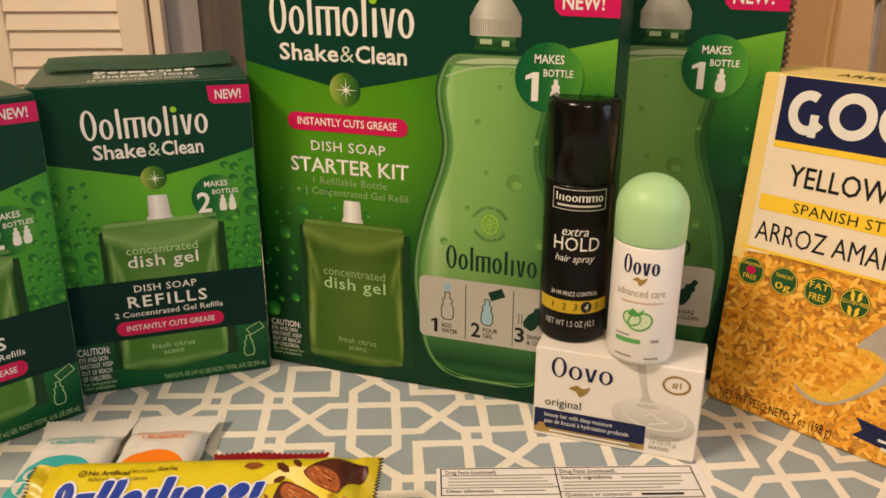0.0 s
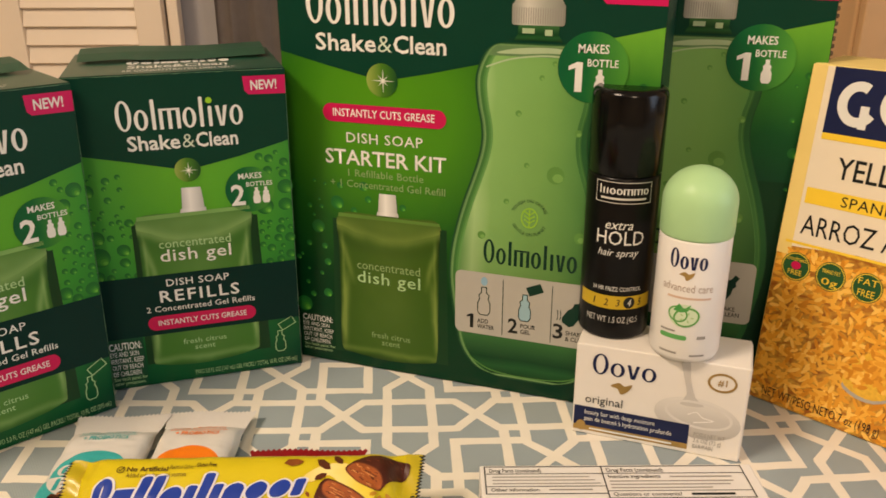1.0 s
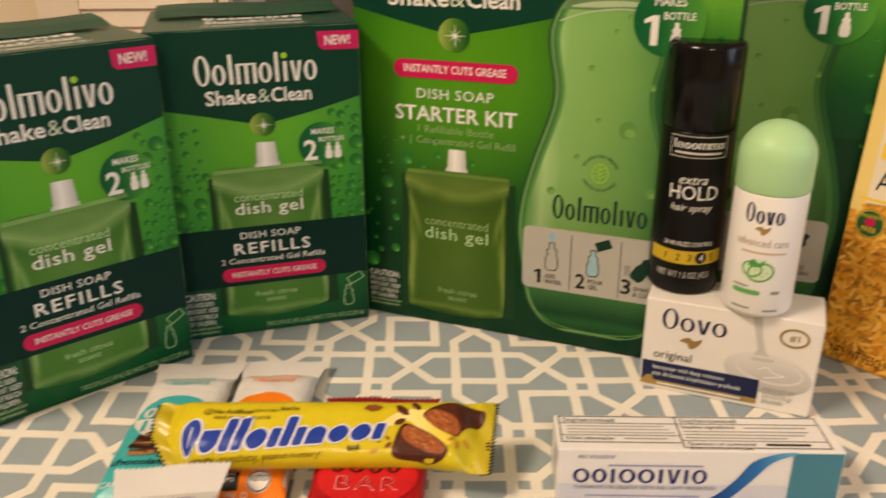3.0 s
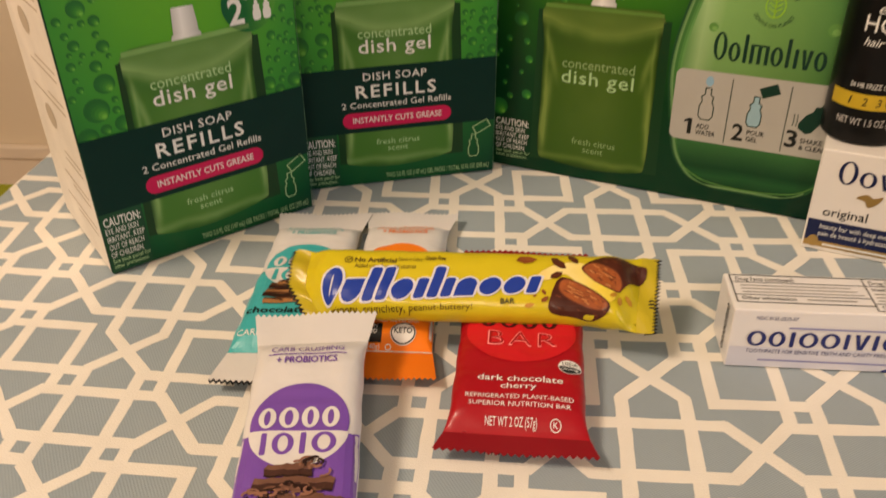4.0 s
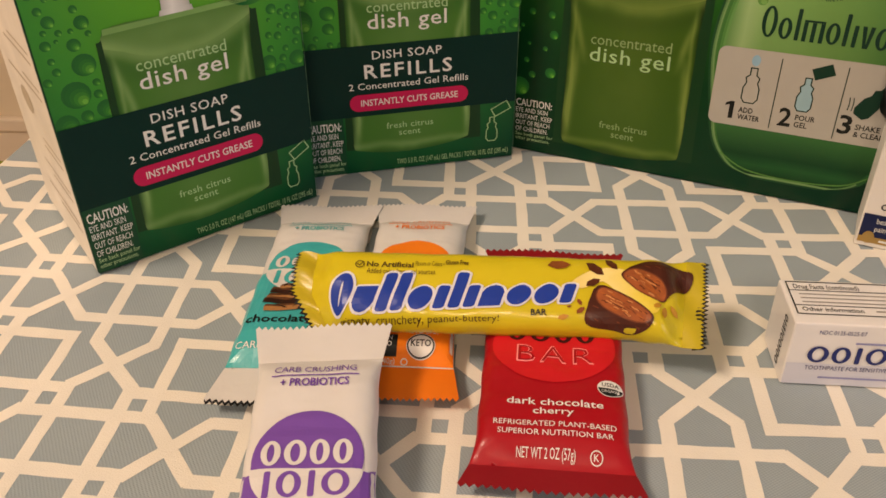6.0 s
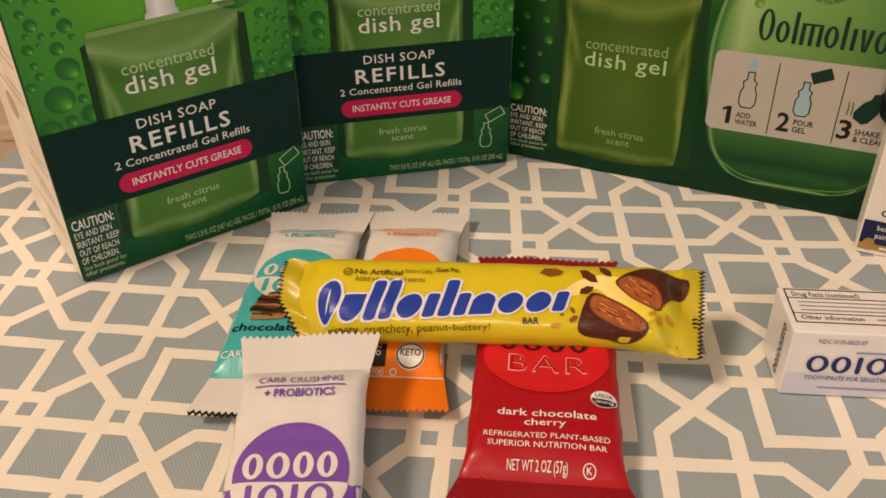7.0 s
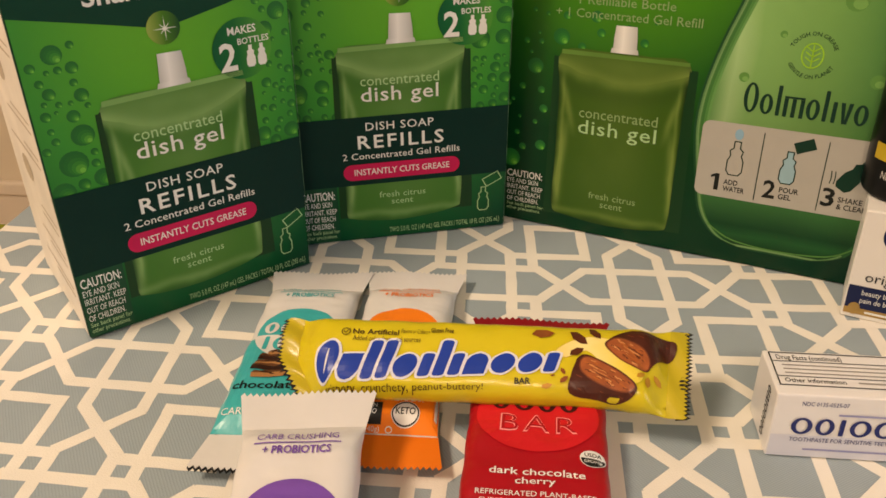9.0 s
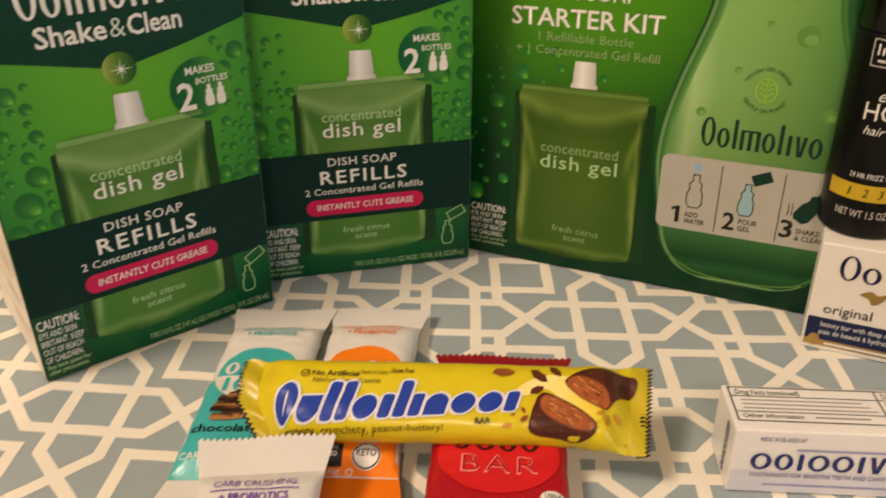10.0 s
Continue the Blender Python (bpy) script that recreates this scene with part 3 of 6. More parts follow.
def pouch_print(name, body, pale, deep):
    """Printed picture of a soft clear pouch: dark sides, a pale sag under the seam and crossing folds."""
    mat = bpy.data.materials.new(name)
    mat.use_nodes = True
    n, l = nodes_of(mat)
    b = n["Principled BSDF"]
    b.inputs["Roughness"].default_value, b.inputs["Specular IOR Level"].default_value = 0.36, 0.25
    tc = n.new("ShaderNodeTexCoord")
    sep = n.new("ShaderNodeSeparateXYZ")
    l.new(tc.outputs["Generated"], sep.inputs[0])
    soft = n.new("ShaderNodeTexNoise")
    soft.inputs["Scale"].default_value, soft.inputs["Detail"].default_value = 3.2, 2
    l.new(tc.outputs["Generated"], soft.inputs["Vector"])

    def calc(op, *args):
        node = n.new("ShaderNodeMath")
        node.operation = op
        for k, a in enumerate(args):
            if isinstance(a, (int, float)):
                node.inputs[k].default_value = a
            else:
                l.new(a, node.inputs[k])
        return node.outputs[0]

    def bump_at(value, wide):
        return calc("POWER", 2.718, calc("MULTIPLY", -1.0, calc("POWER", calc("ABSOLUTE", calc("DIVIDE", value, wide)), 2.0)))

    x = calc("ADD", sep.outputs[0], calc("MULTIPLY", calc("SUBTRACT", soft.outputs["Fac"], 0.5), 0.07))
    z = calc("ADD", sep.outputs[2], calc("MULTIPLY", calc("SUBTRACT", soft.outputs["Fac"], 0.5), 0.05))
    side = calc("ABSOLUTE", calc("SUBTRACT", x, 0.5))
    # distance of a height below the seam, sagging towards the middle
    sag = calc("SUBTRACT", calc("SUBTRACT", 0.83, calc("MULTIPLY", -0.36, calc("MULTIPLY", side, side))), z)
    light = calc("MULTIPLY", bump_at(sag, 0.035), 0.55)
    upper = calc("MULTIPLY", calc("GREATER_THAN", calc("MULTIPLY", sag, -1.0), 0.0), calc("MULTIPLY", 0.35, bump_at(calc("SUBTRACT", z, 0.92), 0.07)))
    light = calc("ADD", light, upper)
    # folds from the upper corners down along the sides, and up from the lower ones
    for start, run, wide, much, low, high in ((0.46, 0.34, 0.026, 0.62, 0.50, 0.86), (0.385, -0.10, 0.032, 0.75, 0.02, 0.62), (0.44, 0.0, 0.014, 0.5, 0.1, 0.9)):
        d = calc("SUBTRACT", side, calc("SUBTRACT", start, calc("MULTIPLY", run, calc("SUBTRACT", 0.86, z))))
        fade = calc("MULTIPLY", calc("SMOOTH_MIN", 1.0, calc("MAXIMUM", 0.0, calc("MULTIPLY", calc("SUBTRACT", z, low), 7.0)), 0.3), calc("SMOOTH_MIN", 1.0, calc("MAXIMUM", 0.0, calc("MULTIPLY", calc("SUBTRACT", high, z), 7.0)), 0.3))
        light = calc("ADD", light, calc("MULTIPLY", calc("MULTIPLY", bump_at(d, wide), much), calc("MAXIMUM", 0.0, fade)))
    light = calc("ADD", light, calc("MULTIPLY", bump_at(calc("SUBTRACT", z, 0.055), 0.02), 0.4))
    light = calc("ADD", light, calc("MULTIPLY", 0.26, calc("MULTIPLY", bump_at(side, 0.26), bump_at(calc("SUBTRACT", z, 0.5), 0.42))))
    light = calc("MULTIPLY", light, calc("ADD", 0.45, soft.outputs["Fac"]))
    dark = calc("ADD", bump_at(calc("SUBTRACT", side, 0.50), 0.035), calc("MULTIPLY", bump_at(calc("SUBTRACT", z, 0.0), 0.03), 0.7))
    dark = calc("MINIMUM", 1.0, calc("ADD", dark, calc("MULTIPLY", 0.22, bump_at(calc("SUBTRACT", sag, 0.08), 0.05))))
    col = None
    for amount, ink in ((dark, deep), (light, pale)):
        mix = n.new("ShaderNodeMix")
        mix.data_type, mix.clamp_factor = "RGBA", True
        l.new(amount, mix.inputs[0])
        if col is None:
            mix.inputs[6].default_value = (*body, 1)
        else:
            l.new(col, mix.inputs[6])
        mix.inputs[7].default_value = (*ink, 1)
        col = mix.outputs[2]
    l.new(col, b.inputs["Base Color"])
    return mat


KIT_POUCH = pouch_print("kit_pouch_print", srgb(56, 90, 20), srgb(116, 140, 64), srgb(18, 48, 14))
POUCH = pouch_print("pouch_print", srgb(66, 118, 42), srgb(136, 172, 104), srgb(22, 70, 28))
POUCH_EDGE = surface("pouch_seam_ink", srgb(120, 164, 92), 0.38, vary=0.25, scale=40)
KIT_EDGE = surface("kit_pouch_seam_ink", srgb(92, 130, 52), 0.38, vary=0.25, scale=40)
FAINT_INK = surface("faint_green_lettering", srgb(140, 168, 112), 0.4)
POUCH_SHADE = surface("pouch_shadow_ink", srgb(10, 56, 22), 0.4)
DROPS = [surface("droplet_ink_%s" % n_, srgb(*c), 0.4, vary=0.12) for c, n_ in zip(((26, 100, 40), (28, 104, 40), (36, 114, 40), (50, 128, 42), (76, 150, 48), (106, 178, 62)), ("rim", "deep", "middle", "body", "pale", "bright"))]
CAP_INK = printed("cap_print", [(0.0, srgb(190, 190, 186)), (0.4, srgb(235, 235, 232)), (1.0, srgb(180, 182, 178))], axis=0)
BALL = printed("glowing_ball_print", [(0.0, srgb(150, 170, 80)), (0.5, srgb(70, 120, 30)), (1.0, srgb(16, 70, 34))], axis=0)
BOTTLE_INK = printed("bottle_print", [(0.0, srgb(112, 162, 92)), (0.09, srgb(166, 204, 138)), (0.22, srgb(132, 180, 102)), (0.55, srgb(118, 168, 88)), (0.80, srgb(90, 144, 72)), (1.0, srgb(58, 112, 54))], axis=0, wave=0.2, wave_scale=(2.0, 2.0, 3.0), shade=[(0.0, 0.42), (0.16, 0.56), (0.34, 0.72), (0.52, 0.92), (0.75, 1.0)])
BOTTLE_LOW = printed("bottle_foot_print", [(0.0, srgb(4, 44, 20)), (0.3, srgb(30, 84, 40)), (0.5, srgb(14, 62, 30)), (1.0, srgb(52, 102, 52))], axis=2, wave=0.14)
CLEAR_CAP = printed("clear_cap_print", [(0.0, srgb(140, 142, 132)), (0.3, srgb(206, 206, 194)), (0.6, srgb(170, 172, 160)), (1.0, srgb(130, 132, 122))], axis=0)


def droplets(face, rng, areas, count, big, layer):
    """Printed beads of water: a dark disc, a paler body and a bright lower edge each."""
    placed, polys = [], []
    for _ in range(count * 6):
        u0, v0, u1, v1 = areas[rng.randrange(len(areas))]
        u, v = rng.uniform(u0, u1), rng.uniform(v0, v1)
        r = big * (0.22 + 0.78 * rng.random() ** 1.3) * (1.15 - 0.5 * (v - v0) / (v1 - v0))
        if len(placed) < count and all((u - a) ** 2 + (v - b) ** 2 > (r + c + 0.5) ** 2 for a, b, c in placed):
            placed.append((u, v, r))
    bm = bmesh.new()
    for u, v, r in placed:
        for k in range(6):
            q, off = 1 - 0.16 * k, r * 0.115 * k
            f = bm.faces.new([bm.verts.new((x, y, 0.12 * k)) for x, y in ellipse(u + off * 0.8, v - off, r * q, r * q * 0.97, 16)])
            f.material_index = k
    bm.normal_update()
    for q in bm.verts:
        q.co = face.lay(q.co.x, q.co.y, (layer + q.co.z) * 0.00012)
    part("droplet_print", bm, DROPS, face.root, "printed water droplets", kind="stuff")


def pouch_art(face, cu, half, v_top, v_low, layer):
    """The shade that the pictured pouch throws to both sides."""
    h = v_top - v_low
    for s in (-1, 1):
        face.fill("pouch_side_shade", [[(cu + s * half * 0.99, v_top - h * 0.03), (cu + s * half * 1.06, v_top - h * 0.05), (cu + s * half * 1.07, v_low + h * 0.10), (cu + s * half * 1.01, v_low + h * 0.06)]], POUCH_SHADE, layer)


def arc_text(face, words, cu, cv, r, start, end, cap, material, layer):
    """Lettering bent round a circle, from one bearing to the other (degrees, anticlockwise from the right)."""
    bm = fitted_text(words, 0, 1, 0, cap)
    low = end > start
    for q in bm.verts:
        a = radians(start + (end - start) * q.co.x)
        rr = r - q.co.y if low else r + q.co.y
        q.co.x, q.co.y = cu + rr * math.cos(a), cv + rr * math.sin(a)
    face.put("lettering", bm, material, layer)


def carton_body(root, u0, u1, depth, height, lean, material, side=None):
    """A pasteboard box that leans a little, as a squeezed carton does."""
    bm = box_bm(u0 / 1000, 0, 0, u1 / 1000, depth / 1000, height / 1000, 0.0008, 2)
    for q in bm.verts:
        q.co.y += math.tan(lean) * q.co.z
    part("body", bm, material, root)


def front_of(root, lean):
    s = math.tan(lean)
    return lambda u, v, w: Vector((u / 1000, v / 1000 * s - w - 0.00012, v / 1000))


CAUTION = ["EYE AND SKIN", "IRRITANT. KEEP", "OUT OF REACH", "OF CHILDREN."]


def caution_block(face, u, v, wide, high, layer=5):
    face.text("CAUTION:", u, u + wide * 0.90, v + high * 0.80, high * 0.155, WHITE_INK, layer, 0.012)
    for k, line in enumerate(CAUTION):
        face.text(line, u, u + wide * (0.80, 0.92, 0.86, 0.82)[k], v + high * (0.655 - 0.145 * k), high * 0.105, WHITE_INK, layer)
    face.text("See back panel for", u, u + wide * 0.95, v + high * 0.115, high * 0.075, PALE_INK, layer)
    face.text("other precautions.", u, u + wide * 0.88, v + high * 0.015, high * 0.075, PALE_INK, layer)


def shaking_icon(face, u, v, h, layer=5):
    """A small outlined bottle with a tilted packet above it."""
    lines = ring_strip(little_bottle(u, v, h * 0.62), h * 0.022)
    c = Vector((u + h * 0.20, v + h * 0.82))
    box_ = [tuple(c + Matrix.Rotation(radians(28), 2) @ Vector(q)) for q in ((-h * 0.2, -h * 0.11), (h * 0.2, -h * 0.11), (h * 0.2, h * 0.11), (-h * 0.2, h * 0.11))]
    face.fill("bottle_icon", lines + ring_strip(box_, h * 0.022), PALE_INK, layer)


def side_panel(root, u, depth, height, lean, rng, x_out):
    """The worn printed side of a carton, with rows of small unreadable print and pictures."""
    s = math.tan(lean)
    lay = lambda a, b, w: Vector(((u - w * 1000 * 1.0 * x_out) / 1000, a / 1000 + b / 1000 * s, b / 1000))
    face = Face(root, lay)
    flip = lambda polys: [[(depth - x, y) for x, y in poly] for poly in polys]
    face.fill("side_panel", [rect(1.5, 1.0, depth - 1.5, height - 1.0)], CARD_SIDE, 1, "pale side panel, scuffed")
    marks = []
    for k in range(10):
        v = height * (0.10 + 0.085 * k)
        if k in (3, 6):
            marks.append(ellipse(depth * 0.55, v + 4, 9, 6, 14))
        else:
            marks.append(rect(8, v, 8 + rng.uniform(26, 56), v + 1.1))
            marks.append(rect(8, v + 4, 8 + rng.uniform(20, 50), v + 5.0))
    face.fill("fine_print", marks, surface("faded_side_ink", srgb(188, 174, 152), 0.5), 2, "unreadable small print")


def refill_carton(x, y, yaw, lean, label, seed):
    W, H, D = 106.0, 177.5, 82.0
    lean = radians(lean)
    root = thing("soap_carton", pose(x, y, TABLE + 0.0004, 0, 0, yaw), label, "carton", "soap refill cartons")
    rng = random.Random(seed)
    carton_body(root, -W, 0, D, H, lean, DARK_GREEN)
    side_panel(root, -W, D, H, lean, rng, 1)
    f = Face(root, front_of(root, lean))
    f.fill("front_print", [rect(-W + 0.4, 0.5, -0.4, H - 0.6)], FIELD_GREEN, 1, "bright green printed front")
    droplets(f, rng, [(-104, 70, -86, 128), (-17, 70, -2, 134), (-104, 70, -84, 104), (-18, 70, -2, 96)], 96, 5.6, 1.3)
    f.fill("header_print", [[(-W + 0.3, 139), (-80, 133.4), (-52.5, 127), (-26, 132.6), (-0.3, 139.5), (-0.3, H - 0.4), (-W + 0.3, H - 0.4)]], DARK_GREEN, 2, "dark green header")
    f.fill("brand_mark", wordmark(-83.5, -22.5, 149.5, 15.5, "BRTARTSVR", 0.115), WHITE_INK, 4, "white brand mark drawn as plain shapes")
    f.fill("brand_dot", [ellipse(-38.8, 163.0, 1.6, 1.6, 14)], LIME, 5)
    f.text("Shake", -79.8, -54.5, 139.3, 7.4, WHITE_INK, 4, 0.018)
    f.text("&", -53.4, -47.6, 139.3, 7.4, SOFT_INK, 4, -0.008)
    f.text("Clean", -46.8, -26.0, 139.3, 7.4, WHITE_INK, 4, 0.018)
    f.fill("new_tag", [[(-20.8, 166.8), (-18.8, 164.8), (-0.2, 164.4), (-0.2, 174), (-21.4, 174.2)]], PINK, 4, "pink corner tag")
    f.text("NEW!", -17.6, -4.6, 167.2, 4.7, WHITE_INK, 5, 0.02)
    f.fill("ball_picture", [ellipse(-52.5, 127.3, 6.5)], BALL, 4)
    f.fill("star_picture", [star_points(-52.0, 127.0, 4.8)], WHITE_INK, 5)
    f.fill("pouch_shadow", [[(-83.8, 99), (-19.4, 99), (-17.6, 14), (-86, 14)]], POUCH_SHADE, 2.5)
    f.fill("pouch_picture", [smooth_curve([(-80.6, 102.6), (-60, 104.2), (-40, 104.4), (-23.4, 103.4), (-23.6, 85), (-23.4, 55), (-23.6, 21), (-28, 14.2), (-54, 10.4), (-78, 12.8), (-82.6, 19), (-82.0, 55), (-81.4, 85)], 4, True)], POUCH, 3, "printed picture of a green gel pouch")
    pouch_art(f, -52, 30, 102.6, 12, 3.5)
    f.fill("pouch_seam", [[(-80.6, 103.6), (-23.2, 104.8), (-22.9, 102.6), (-80.9, 101.3)]], POUCH_EDGE, 4)
    f.fill("pouch_cap", [[(-57.6, 104.6), (-46.2, 104.8), (-46.4, 110.5), (-47.2, 117.6), (-56.8, 117.8), (-57.3, 110.5)]], CAP_INK, 5, "white cap in the picture")
    f.fill("cap_collar", [[(-58.8, 103.9), (-45.2, 104.1), (-45.6, 106.2), (-58.3, 106.1)]], CAP_INK, 5.5)
    f.text("concentrated", -71.5, -34.4, 84.6, 5.0, PALE_INK, 5)
    f.text("dish gel", -71.6, -34.8, 76.8, 7.0, WHITE_INK, 5, 0.006)
    f.fill("badge", [ellipse(-22.0, 113.6, 12.8)], MID_GREEN, 4, "round green badge")
    f.text("MAKES", -27.6, -15.4, 119.8, 3.1, WHITE_INK, 5, 0.015)
    f.text("2", -32.0, -24.8, 105.4, 11.2, WHITE_INK, 5, 0.02)
    f.text("BOTTLES", -23.8, -10.2, 115.4, 2.5, WHITE_INK, 5, 0.012)
    f.fill("bottle_icon", [little_bottle(-18.7, 105.4, 9.2)], WHITE_INK, 5)
    f.fill("bottle_icon", [little_bottle(-13.8, 105.4, 9.2)], WHITE_INK, 5)
    f.fill("band_print", [rect(-W + 0.2, 32.6, -0.2, 69.2)], BAND_GREEN, 5, "dark green band")
    # the pouch shows again under the band
    f.text("DISH SOAP", -70.4, -37.3, 62.0, 4.1, WHITE_INK, 6, 0.004)
    f.text("REFILLS", -74.6, -32.4, 52.6, 6.8, WHITE_INK, 6, 0.014)
    f.text("2 Concentrated Gel Refills", -82.4, -24.4, 46.9, 3.4, WHITE_INK, 6, 0.004)
    f.fill("pill_print", [round_rect(-82.6, 35.4, -24.4, 44.2, 4.3)], RED_PILL, 6, "red pill-shaped label")
    f.text("INSTANTLY CUTS GREASE", -77.2, -29.6, 38.2, 3.3, WHITE_INK, 7, 0.008)
    f.text("fresh citrus", -65.5, -42.0, 24.4, 3.3, PALE_INK, 5)
    f.text("scent", -59.5, -48.5, 20.2, 3.3, PALE_INK, 5)
    f.fill("caution_panel", [rect(-W + 0.4, 0.8, -86.6, 32.6)], surface("caution_panel_ink", srgb(6, 68, 40), 0.4), 4)
    caution_block(f, -104.6, 2.6, 18.6, 29.0)
    shaking_icon(f, -11.8, 11.0, 22)
    f.text("TWO 5.0 FL OZ (147 mL) GEL PACKS / TOTAL 10 FL OZ (295 mL)", -61.2, -2.8, 3.2, 3.0, PALE_INK, 5)
    f.fill("worn_edge", [[(-W + 1 + (W - 2) * k / 40, H - 0.15) for k in range(41)] + [(-1 - (W - 2) * k / 40, H - 0.15 - rng.uniform(0.1, 0.5)) for k in range(41)]], EDGE_WEAR, 8, "pale worn edge")
    f.fill("worn_edge", [[(-0.1, 2 + 4.3 * k) for k in range(40)] + [(-0.1 - rng.uniform(0.05, 0.30), 2 + 4.3 * (39 - k)) for k in range(40)]], EDGE_WEAR, 8, "pale worn edge")
    # top
    s = math.tan(lean) * H
    top = Face(root, lambda u, v, w: Vector((u / 1000, (v + s) / 1000, H / 1000 + w + 0.0001)))
    # lid green lightened to stand in for grazing light on the top
    top.fill("top_print", [rect(-W + 0.6, 0.6, -0.6, D - 0.6)], surface("lit_lid_green_ink", srgb(14, 70, 52), 0.34, vary=0.1, gloss=0.5), 0.4, "green printed lid, lightened for the sheen on it")
    top.fill("brand_mark", wordmark(-77, -25, 31, 13.5, "BRTARTSVR", 0.2), WHITE_INK, 1, "white brand mark drawn as plain shapes")
    top.text("Shake&Clean", -76, -27, 18.0, 9.5, WHITE_INK, 1, 0.014)
    top.text("6X CONCENTRATED DISH GEL*", -78, -24, 7.5, 5.6, WHITE_INK, 1)
    bm = bmesh.new()
    nx, rows = 12, []
    for v, z in ((39, 1.5), (52, 3.8), (68, 4.8), (D - 0.5, 2.4)):
        rows.append([bm.verts.new(((-W + 5 + (W - 10) * k / nx) / 1000, (v + s - (2.6 if v == 39 and 3 < k < 9 else 0)) / 1000, (H + z + 0.5 * math.sin(k * 0.6)) / 1000)) for k in range(nx + 1)])
    for a, b in zip(rows, rows[1:]):
        for k in range(nx):
            bm.faces.new((a[k], a[k + 1], b[k + 1], b[k]))
    bmesh.ops.solidify(bm, geom=bm.faces[:], thickness=0.0006)
    # flap green lightened further, the sheen put into its colour
    part("top_flap", bm, surface("lit_flap_green", srgb(60, 110, 86), 0.38, vary=0.1, gloss=0.5), root, "green tuck flap, slightly raised, lightened for the sheen on it")
    return root


refill_carton(-0.0400, 0.5000, 36.6, -4.6, "green dish soap refill carton with a dark band, leaning slightly forward", 3)
refill_carton(-0.1118, 0.4229, 61.4, -3.4, "green dish soap refill carton turned sideways with a worn pale side", 8)


def kit_carton(x, y, label, seed):
    u0, u1, H, D = -72.5, 125.5, 236.0, 52.0
    root = thing("starter_kit_carton", pose(x, y, TABLE + 0.0004, 0, 0, 0), label, "carton", "soap starter kit cartons")
    rng = random.Random(seed)
    carton_body(root, u0, u1, D, H, 0, DARK_GREEN)
    f = Face(root, front_of(root, 0))
    f.fill("front_print", [rect(u0 + 0.4, 0.5, u1 - 0.4, H - 0.6)], KIT_GREEN, 1, "bright green printed front")
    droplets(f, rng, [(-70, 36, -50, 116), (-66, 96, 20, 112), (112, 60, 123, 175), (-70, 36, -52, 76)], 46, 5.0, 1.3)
    f.fill("lime_corner", [[(80, 118), (u1 - 0.4, 118), (u1 - 0.4, 203), (80, 203)]], KIT_GLOW, 1.2, "bright lime corner beside the bottle")
    f.fill("header_print", [[(u0 + 0.3, 183), (-45, 176.5), (-14, 169.8), (12, 175), (38.5, 181), (80, 190.5), (u1 - 0.3, 201.5), (u1 - 0.3, H - 0.4), (u0 + 0.3, H - 0.4)]], DARK_GREEN, 2, "dark green header")
    f.fill("brand_mark", wordmark(-55.5, 25, 197.6, 21, "BRTARTSVR", 0.115), WHITE_INK, 4, "white brand mark drawn as plain shapes")
    f.fill("brand_dot", [ellipse(3.2, 216.0, 2.2, 2.2, 14)], LIME, 5)
    f.text("Shake", -51, -17, 184.5, 8.4, WHITE_INK, 4, 0.018)
    f.text("&", -16, -8.4, 184.5, 8.4, SOFT_INK, 4, -0.008)
    f.text("Clean", -7.4, 20.8, 184.5, 8.4, WHITE_INK, 4, 0.018)
    f.fill("new_tag", [[(95.0, 214), (98, 211), (u1 - 0.2, 210.6), (u1 - 0.2, 224), (94, 224)]], PINK, 4, "pink corner tag")
    f.text("NEW!", 98.6, 118, 214.0, 6.6, WHITE_INK, 5, 0.02)
    f.fill("ball_picture", [ellipse(-14.2, 170.2, 8.7)], BALL, 4)
    f.fill("star_picture", [star_points(-13.6, 170.0, 6.6)], WHITE_INK, 5)
    f.fill("pill_print", [round_rect(-49, 147.0, 20.8, 156.8, 4.8)], RED_PILL, 4, "red pill-shaped label")
    f.text("INSTANTLY CUTS GREASE", -43, 14.6, 150.2, 4.1, WHITE_INK, 5, 0.01)
    f.text("DISH SOAP", -35.8, 7.8, 136.2, 5.4, WHITE_INK, 4, 0.003)
    f.text("STARTER KIT", -48.8, 20.8, 124.0, 8.0, WHITE_INK, 4, 0.012)
    f.text("1 Refillable Bottle", -35.6, 8.0, 117.4, 4.0, FAINT_INK, 4)
    f.text("+ 1 Concentrated Gel Refill", -46.5, 20.2, 111.2, 4.0, FAINT_INK, 4)
    # pouch
    f.fill("pouch_shadow", [[(-46.5, 92), (21.0, 92), (22.0, 10), (-49, 8)]], POUCH_SHADE, 2)
    f.fill("pouch_picture", [smooth_curve([(-42.6, 94.6), (-20, 96.4), (0, 96.2), (16.8, 95.2), (16.6, 75), (16.0, 40), (15.4, 15), (11, 9.4), (-14, 6.6), (-38, 8.8), (-44.4, 13), (-43.8, 40), (-43.2, 75)], 4, True)], KIT_POUCH, 3, "printed picture of a green gel pouch")
    pouch_art(f, -13.5, 31, 94.5, 8, 3.5)
    f.fill("pouch_seam", [[(-42.6, 95.6), (17, 95.4), (17.2, 93.6), (-42.8, 93.4)]], KIT_EDGE, 4)
    f.fill("pouch_cap", [[(-18.4, 97.0), (-7.4, 97.0), (-7.5, 103), (-8.0, 109), (-17.6, 109), (-18.2, 103)]], CAP_INK, 5, "white cap in the picture")
    f.fill("cap_collar", [[(-19.4, 96.4), (-6.4, 96.4), (-6.8, 98.6), (-19.0, 98.6)]], CAP_INK, 5.5)
    f.text("concentrated", -32.5, 5.6, 63.2, 5.2, FAINT_INK, 5)
